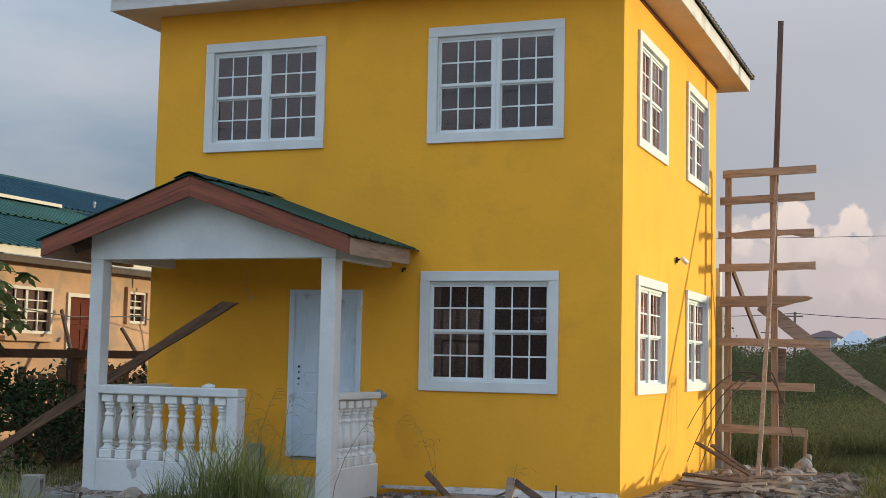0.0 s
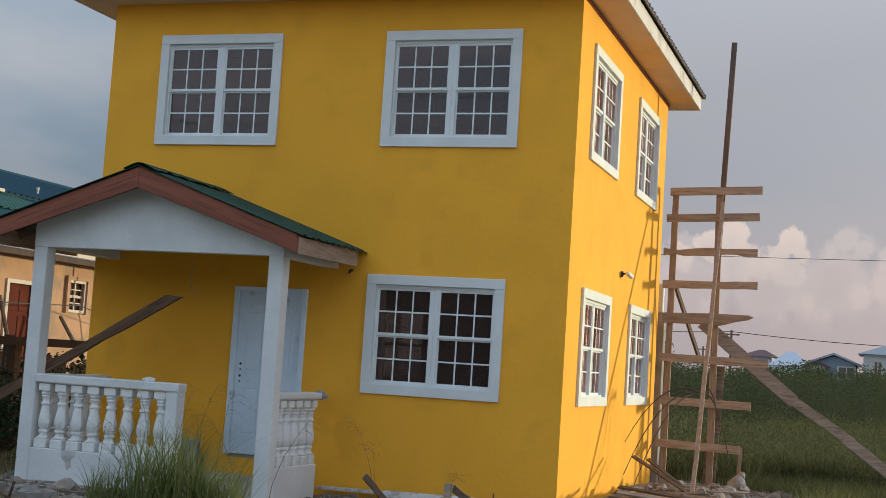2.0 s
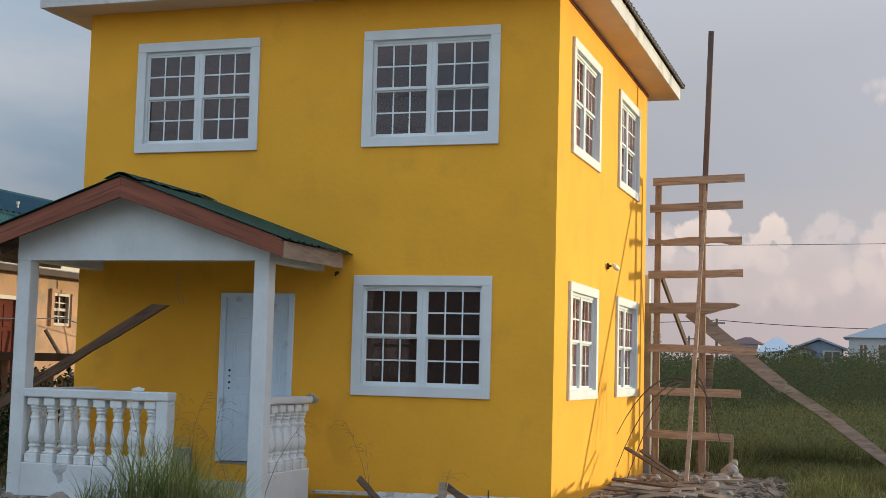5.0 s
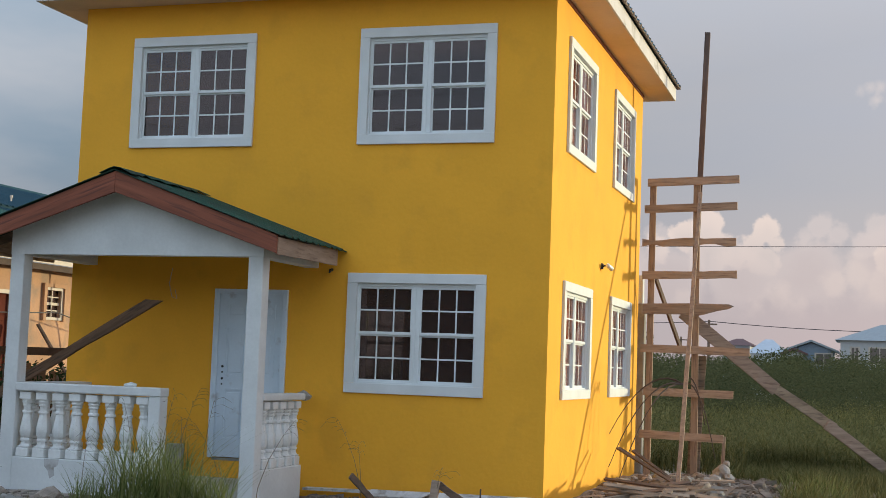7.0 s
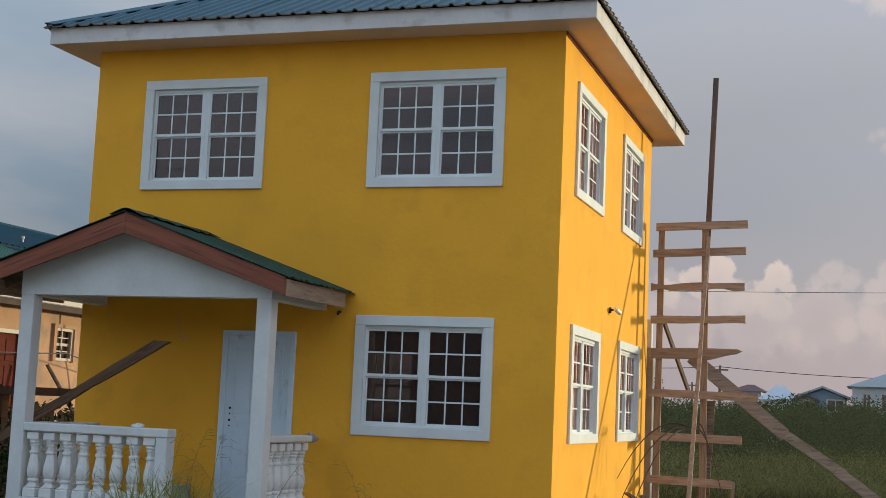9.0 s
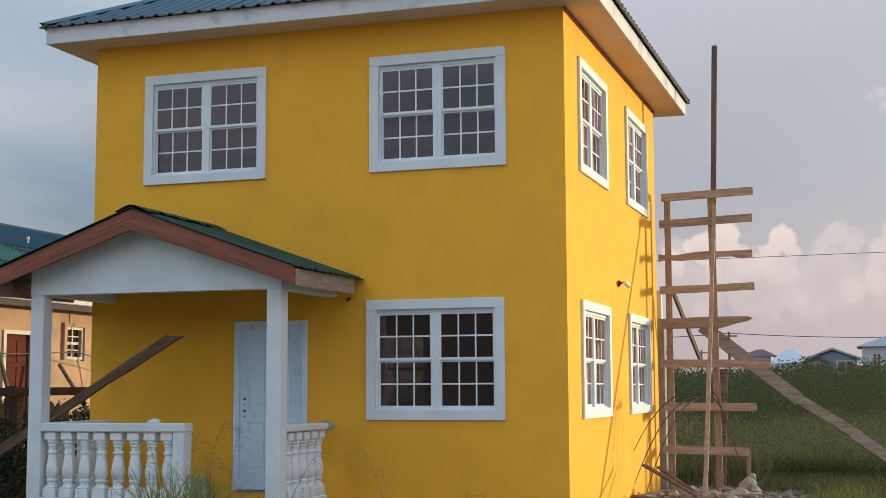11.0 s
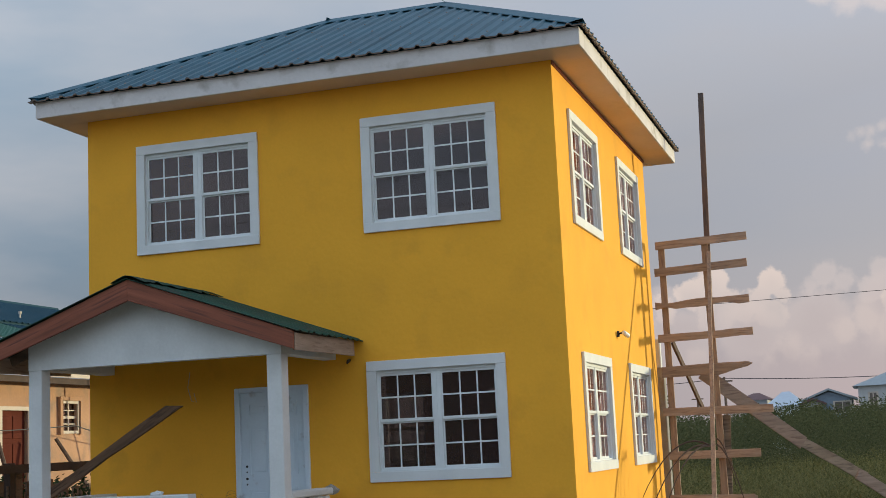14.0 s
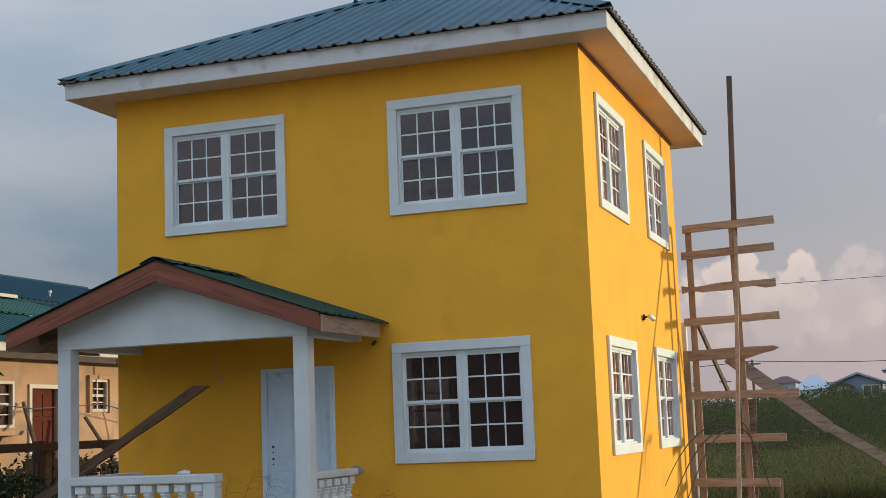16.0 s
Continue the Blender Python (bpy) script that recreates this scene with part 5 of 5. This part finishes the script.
    v, f = blades(5200, rubble_side, 0.46, 0.014, 0.8, rng, segs=3)
    tagged(mesh_part("side_grass", v, f, GRASS), "rough knee-high grass beside the rubble", "grass", kind="stuff")

    def front_yard(r):
        x = r.uniform(-8, 4)
        y = -2.6 - 3.6 * r.random()
        return x, y, ground_height(x, y)
    v, f = blades(2600, front_yard, 0.20, 0.010, 0.9, rng)
    tagged(mesh_part("front_grass", v, f, GRASS), "sparse grass tufts in the front dirt", "grass", kind="stuff")


field()


def grass_clump(x, y, n, h, spread, seed, mat=CLUMP, label="clump of long green grass growing in the dirt"):
    rng = random.Random(seed)

    def at(r):
        a, d = r.uniform(0, 6.283), spread * math.sqrt(r.random())
        return x + d * math.cos(a), y + d * math.sin(a) * 0.7, ground_height(x, y) - 0.02
    v, f = blades(int(n * 1.5), at, h, 0.016, 0.7, rng, segs=5)
    tagged(mesh_part("grass_clump", v, f, mat), label, "grass", group="grass clumps")


grass_clump(-3.3, -3.1, 300, 1.05, 0.42, 1)
grass_clump(-2.75, -3.0, 170, 0.72, 0.30, 2)
grass_clump(-3.9, -3.2, 130, 0.58, 0.26, 3)
grass_clump(-5.4, -4.5, 60, 0.5, 0.3, 4)
grass_clump(-4.85, -4.75, 110, 0.75, 0.30, 6)
grass_clump(-4.40, -4.72, 90, 0.45, 0.28, 7)
grass_clump(2.9, 3.4, 200, 0.5, 0.45, 5)


def seed_stalk(x, y, h, seed):
    rng = random.Random(seed)
    z0 = ground_height(x, y)
    a = rng.uniform(0, 6.28)
    lean = rng.uniform(0.10, 0.40) * h
    pts = [(x + math.cos(a) * lean * f * f, y + math.sin(a) * lean * f * f, z0 + h * f) for f in (0, 0.3, 0.6, 0.85, 1.0)]
    t = tagged(part("seed_stalk", tubed(pts, [0.004, 0.0035, 0.003, 0.002, 0.0015], 5), DRY), "thin dry grass stalk with a drooping seed head", "weed", group="dry stalks")
    for k in range(6):
        bm = bmesh.new()
        b = Vector(pts[3]).lerp(Vector(pts[4]), k / 5)
        c = a + rng.uniform(-1.1, 1.1)
        l = rng.uniform(0.10, 0.24)
        tube(bm, [b + Vector((math.cos(c) * l * u, math.sin(c) * l * u, l * (0.75 * u - 0.75 * u * u * rng.uniform(0.8, 1.3)))) for u in (0, 0.25, 0.5, 0.75, 1.0)], [0.0015, 0.0015, 0.002, 0.002, 0.001], 4)
        part("seed_spray", bm, DRY, t)


for i, (x, y, h) in enumerate(((-1.70, -1.35, 1.05), (-1.62, -1.6, 0.8), (-3.0, -2.9, 0.85), (-3.7, -2.9, 0.75), (-2.75, -2.6, 0.6), (-5.0, -3.6, 0.5), (-0.9, -1.3, 0.55), (-3.3, -2.5, 1.0), (-5.3, -3.0, 0.45), (-4.2, -2.6, 0.95), (-3.95, -2.3, 1.15), (-3.5, -2.7, 1.25), (-3.15, -2.4, 1.2), (-2.95, -2.2, 0.95), (-4.5, -2.5, 0.8), (-2.6, -2.2, 1.0), (-3.7, -2.0, 1.3))):
    seed_stalk(x, y, h, 40 + i)


def dead_bush():
    t = thing("dead_vine", "bare dark vine stems drooping from the batten", "plant", (0, 0, 0))
    base = Vector((1.06, 4.05, 1.50))
    for k, (dx, dy, rise, drop) in enumerate(((-0.93, -0.6, 0.66, 1.38), (-0.86, -1.0, 0.35, 1.5), (0.34, -0.3, 0.70, 1.25), (0.52, -0.6, 0.35, 1.35), (-0.70, -1.5, 0.18, 1.66))):
        pts, rad = [], []
        for i in range(10):
            f = i / 9
            pts.append(base + Vector((dx * f, dy * f + 0.04 * math.sin(5 * f + k), rise * f - drop * f * f)))
            rad.append(0.015 * (1 - 0.65 * f))
        part("stem", tubed(pts, rad, 6), TWIG, t)


dead_bush()


def shrub(name, clumps, n, size, mat, label, category, trunk):
    rng = random.Random(len(clumps) * 7 + 1)
    t = thing(name, label, category, (0, 0, 0))
    v, f = leaves(clumps, n, size, rng)
    mesh_part("crown", v, f, mat, t)
    bm = bmesh.new()
    for cx, cy, cz, r, fl in clumps[::2]:
        a = Vector((trunk[0], trunk[1], -0.05))
        b = Vector((cx, cy, cz))
        m = a.lerp(b, 0.5) + Vector((0.1 * rng.uniform(-1, 1), 0.1 * rng.uniform(-1, 1), 0.15))
        tube(bm, [a, m, b], [0.03, 0.018, 0.006], 6)
    part("trunk", bm, BARK, t)


rng = random.Random(3)
shrub("shrub", [(-8.3 + rng.uniform(-1.1, 0.9), 0.6 + rng.uniform(-0.9, 1.4), rng.uniform(0.25, 1.25), rng.uniform(0.22, 0.42), 0.9) for _ in range(46)], 620, 0.05, SHRUB, "dense dark-leaved shrub against the fence", "shrub", (-8.3, 0.8))
shrub("shrub", [(-10.3 + rng.uniform(-1.2, 1.0), 3.5 + rng.uniform(-1.5, 2.0), rng.uniform(0.25, 1.35), rng.uniform(0.25, 0.45), 0.9) for _ in range(36)], 420, 0.06, SHRUB, "dark shrub beyond the timber fence", "shrub", (-10.3, 3.6))
shrub("small_tree", [(-1.9 + rng.uniform(-0.6, 0.9), 14 + rng.uniform(-0.6, 0.6), rng.uniform(1.3, 3.0), rng.uniform(0.22, 0.4), 0.9) for _ in range(22)], 420, 0.06, BUSH, "slim leafy green tree behind the house", "tree", (-1.6, 14))


def papaya(x, y, h, seed, yaw0=0.0):
    rng = random.Random(seed)
    t = thing("papaya_tree", "young papaya tree with large lobed leaves", "tree", (x, y, 0))
    part("trunk", tubed([(0, 0, -0.1), (0.02, 0, h * 0.5), (0, 0.03, h)], [0.09, 0.075, 0.05], 9), BARK, t)
    for k in range(46):
        a = yaw0 + k * 2.4
        el = rng.uniform(-0.45, 0.65)
        l = rng.uniform(0.3, 0.78)
        p0 = Vector((0, 0.03, h - rng.uniform(0, 0.75)))
        d = Vector((math.cos(a) * math.cos(el), math.sin(a) * math.cos(el), math.sin(el)))
        p1 = p0 + d * l * 0.6 + Vector((0, 0, 0.08)); p2 = p0 + d * l - Vector((0, 0, 0.05))
        stem = part("leaf_stalk", tubed([p0, p1, p2], [0.012, 0.009, 0.006], 5), PAPAYA, t)
        verts, faces = [], []
        n = Vector((rng.uniform(-0.4, 0.4), rng.uniform(-0.4, 0.4), 1)).normalized()
        u = (d - n * d.dot(n)).normalized()
        w = n.cross(u)
        for j in range(7):
            ang = radians(-135 + 45 * j)
            ll = (0.24 if j == 3 else 0.21 if j in (2, 4) else 0.16) * rng.uniform(0.9, 1.2)
            ax = u * math.cos(ang) + w * math.sin(ang)
            bx = w * math.cos(ang) - u * math.sin(ang)
            b = len(verts)
            prof = ((0, 0.012), (0.3, 0.042), (0.5, 0.03), (0.65, 0.058), (0.85, 0.028), (1.0, 0.0))
            for f, wd in prof:
                c = p2 + ax * ll * f - n * (0.25 * f * ll + 1.6 * (f * ll) ** 2)
                verts += [c - bx * wd, c + bx * wd]
            for i in range(5):
                q = b + 2 * i
                faces.append((q, q + 1, q + 3, q + 2))
        mesh_part("leaf", verts, faces, PAPAYA, t)


papaya(-9.62, 0.25, 2.72, 5, 0.4)
# ---- rubble and loose timber ----
def scatter_rubble():
    rng = random.Random(21)
    verts, faces = [], []
    base = bmesh.new()
    bmesh.ops.create_icosphere(base, subdivisions=1, radius=1)
    bv = [v.co.copy() for v in base.verts]
    bf = [[v.index for v in f.verts] for f in base.faces]
    base.free()
    cube = [Vector((i, j, k)) for i in (-1, 1) for j in (-1, 1) for k in (-1, 1)]
    cube_f = [(0, 1, 3, 2), (4, 6, 7, 5), (0, 4, 5, 1), (2, 3, 7, 6), (0, 2, 6, 4), (1, 5, 7, 3)]
    for _ in range(6500):
        zone = rng.random()
        if zone < 0.42:
            x, y = rng.gauss(1.2, 0.65), rng.uniform(-0.6, 6.0)
            if x < 0.08:
                continue
        else:
            x, y = rng.uniform(-6.4, 1.5), -0.15 - abs(rng.gauss(0, 1.4))
            if -6.1 < x < -2.75 and y > -2.0:
                continue
        r = rng.uniform(0.010, 0.042) if rng.random() < 0.88 else rng.uniform(0.042, 0.075)
        z = ground_height(x, y) + 0.05 + r * 0.2 + 0.10 * math.exp(-((x - 1.2) ** 2 / 0.9 + (y - 3.0) ** 2 / 8))
        b = len(verts)
        sx, sy, sz = r * rng.uniform(0.7, 1.5), r * rng.uniform(0.7, 1.5), r * rng.uniform(0.4, 0.8)
        an = rng.uniform(0, 3.14)
        ca, sa = math.cos(an), math.sin(an)
        tl = rng.uniform(-0.5, 0.5)
        shard = rng.random() < 0.6
        src = cube if shard else bv
        for v in src:
            k = rng.uniform(0.65, 1.15)
            px, py, pz = v.x * sx * k, v.y * sy * k, v.z * sz * k * (0.7 if shard else 1) + v.x * sx * tl
            verts.append((x + px * ca - py * sa, y + px * sa + py * ca, z + pz))
        faces += [[b + i for i in f] for f in (cube_f if shard else bf)]
    tagged(mesh_part("rubble", verts, faces, STONE), "loose broken stone and mortar rubble on the dirt", "rubble", kind="stuff")
    for k in range(46):
        if k < 26:
            x, y = rng.gauss(1.25, 0.5), rng.uniform(0.3, 5.6)
            x = max(x, 0.25)
        else:
            x, y = rng.uniform(-6.0, 0.8), -0.35 - abs(rng.gauss(0, 1.2))
            if -6.2 < x < -2.7 and y > -2.1:
                y = -2.2 - rng.random()
        r = rng.uniform(0.06, 0.13)
        ob = tagged(part("stone", rock_bm(r, 60 + k), STONE if k % 3 else CONCRETE), "broken pale stone lying in the rubble", "stone", group="rubble stones")
        ob.location = (x, y, ground_height(x, y) + 0.05 + r * 0.3 + 0.10 * math.exp(-((x - 1.2) ** 2 / 0.9 + (y - 3.0) ** 2 / 8)))
        ob.rotation_euler = (rng.uniform(-0.3, 0.3), rng.uniform(-0.3, 0.3), rng.uniform(0, 3))
    for k, (x, y, z, r, fl) in enumerate(((1.50, 5.2, 0.22, 0.105, 1.15), (1.62, 5.05, 0.15, 0.085, 0.8), (1.40, 5.0, 0.14, 0.075, 0.8), (1.56, 5.3, 0.33, 0.06, 1.0))):
        ob = tagged(part("stone", rock_bm(r, 5 + 3 * k, fl), PALE_STONE), "large pale broken rock on the rubble heap", "stone", group="rubble stones")
        ob.location = (x, y, z)


scatter_rubble()


def loose_board(a, b, w, t, seed, mat=RAW_WOOD, label="loose weathered board lying on the dirt", sd=(0, 0, 1)):
    tagged(part("loose_board", beam(a, b, w, t, side=sd, wave=0.006, n=6, seed=seed), mat), label, "board", group="loose boards")


loose_board((-2.9, -0.14, 0.11), (-0.1, -0.22, 0.15), 0.15, 0.03, 1, DUSTY_WHITE, "dusty white painted board lying along the wall foot", (0, 1, 0))
loose_board((-2.0, -0.34, 0.12), (0.05, -0.40, 0.15), 0.14, 0.03, 2, DUSTY_WHITE, "dusty white painted board lying along the wall foot", (0, 1, 0.5))
loose_board((-1.3, -0.50, 0.13), (0.12, -0.58, 0.14), 0.13, 0.03, 12, DUSTY_WHITE, "dusty white painted board lying along the wall foot", (0, 1, 0.4))
loose_board((-1.0, -0.68, 0.11), (0.18, -0.74, 0.12), 0.13, 0.03, 13, DUSTY_WHITE, "dusty white painted board lying along the wall foot", (0, 1, 0.3))
loose_board((-1.75, -0.9, 0.10), (-0.1, -1.35, 0.12), 0.13, 0.04, 3, RAW_WOOD, sd=(0, 1, 0.3))
loose_board((-1.2, -1.4, 0.10), (0.3, -1.1, 0.14), 0.10, 0.04, 4, OLD_WOOD, sd=(0, 1, 0.4))
loose_board((-1.65, -1.0, 0.05), (-1.85, -1.35, 0.40), 0.07, 0.03, 5, OLD_WOOD)
loose_board((-2.35, -2.2, 0.08), (-1.5, -1.4, 0.12), 0.12, 0.04, 6, OLD_WOOD, sd=(0, 0.5, 1))
loose_board((-0.92, -1.35, -0.05), (-0.88, -1.3, 0.40), 0.09, 0.05, 7, RAW_WOOD, "short splintered board stub standing in the dirt", (1, 0, 0))
loose_board((-0.86, -1.28, 0.36), (-0.45, -1.2, 0.08), 0.08, 0.04, 8, OLD_WOOD)
loose_board((-1.5, -2.0, 0.06), (-1.9, -2.5, 0.2), 0.11, 0.04, 9, OLD_WOOD, sd=(1, 0, 0.4))
for k, (a, b) in enumerate((((0.55, 1.0, 0.15), (1.5, 0.7, 0.20)), ((0.6, 1.3, 0.20), (1.6, 1.1, 0.22)), ((0.35, 2.6, 0.12), (1.2, 1.4, 0.26)), ((0.35, 2.9, 0.62), (1.25, 2.2, 0.22)), ((0.5, 0.4, 0.12), (1.1, 1.2, 0.2)), ((0.9, 2.2, 0.22), (1.6, 1.6, 0.24)), ((0.3, 0.1, 0.08), (0.9, 0.5, 0.12)), ((0.7, 0.6, 0.14), (1.35, 1.5, 0.20)), ((1.3, 1.4, 0.2), (1.9, 0.9, 0.2)), ((0.5, 3.2, 0.58), (1.05, 2.9, 0.26)), ((0.45, 0.9, 0.24), (1.45, 0.55, 0.22)), ((0.5, 1.1, 0.27), (1.35, 0.9, 0.24)), ((0.42, 1.6, 0.30), (1.5, 1.2, 0.25)), ((0.6, 0.75, 0.30), (1.55, 0.95, 0.20)))):
    loose_board(a, b, 0.12 if k == 2 else 0.05 + 0.012 * (k % 3), 0.025, 30 + k, PILE_WOOD if k % 3 else OLD_WOOD, "broken board lying on the rubble heap", (0.3, 1, 0.5))
for k, (x, h) in enumerate(((-0.42, 0.33), (-0.25, 0.22))):
    tagged(part("rebar_stub", tubed([(x, -1.2, -0.05), (x + 0.01, -1.2, h)], [0.010, 0.010], 6), TWIG), "thin rusty rod standing in the dirt", "rod")


rng = random.Random(31)
for k in range(26):
    x, y = rng.uniform(-2.5, 0.3), rng.uniform(-2.3, -0.6)
    if k > 17:
        x, y = rng.uniform(0.4, 1.6), rng.uniform(0.2, 3.5)
    a, l = rng.uniform(-0.6, 0.6) + (0.8 if k % 4 == 0 else 0), rng.uniform(0.25, 0.8)
    z = 0.09 + (0.12 if k > 17 else 0.0)
    loose_board((x, y, z), (x + l * math.cos(a), y + l * math.sin(a), z + rng.uniform(0.0, 0.10)), rng.uniform(0.04, 0.10), 0.02, 100 + k, (DUSTY_WHITE if k < 18 else PILE_WOOD, OLD_WOOD, PILE_WOOD, PILE_WOOD)[k % 4], "splintered offcut of board in the rubble", (0, 1, rng.uniform(0.1, 0.6)))


loose_board((-6.4, -2.1, 0.07), (-3.65, -4.6, 0.04), 0.055, 0.045, 60, OLD_WOOD, "long weathered stick lying on the dirt", (0, 1, 0.3))
loose_board((-4.84, -3.6, -0.08), (-4.75, -3.6, 0.22), 0.025, 0.02, 61, DARK_WOOD, "short dark stick standing in the dirt", (1, 0, 0))


def concrete_block(x, y, z, rz, tilt=0, roll=0):
    bm = bmesh.new()
    box(bm, -0.2, -0.095, 0, 0.2, -0.06, 0.19, bevel=0.005)
    box(bm, -0.2, 0.06, 0, 0.2, 0.095, 0.19, bevel=0.005)
    for a, b in ((-0.2, -0.16), (-0.02, 0.02), (0.16, 0.2)):
        box(bm, a, -0.06, 0, b, 0.06, 0.19)
    ob = tagged(part("concrete_block", bm, CONCRETE), "grey hollow concrete block on the dirt", "block", group="concrete blocks")
    ob.matrix_world = pose(x, y, z, tilt, roll, rz)


concrete_block(-5.2, -3.95, 0.20, 20, 0, 90)
concrete_block(-5.45, -3.1, -0.05, -15)
concrete_block(-4.7, -3.3, -0.08, 75)
concrete_block(-4.72, -0.25, 0.355, 15, 0, 90)
tagged(part("mortar_lump", rock_bm(0.07, 77, 0.45), PLASTER), "white mortar lump on the porch rail", "stone").location = (-4.53, -1.53, 1.285)
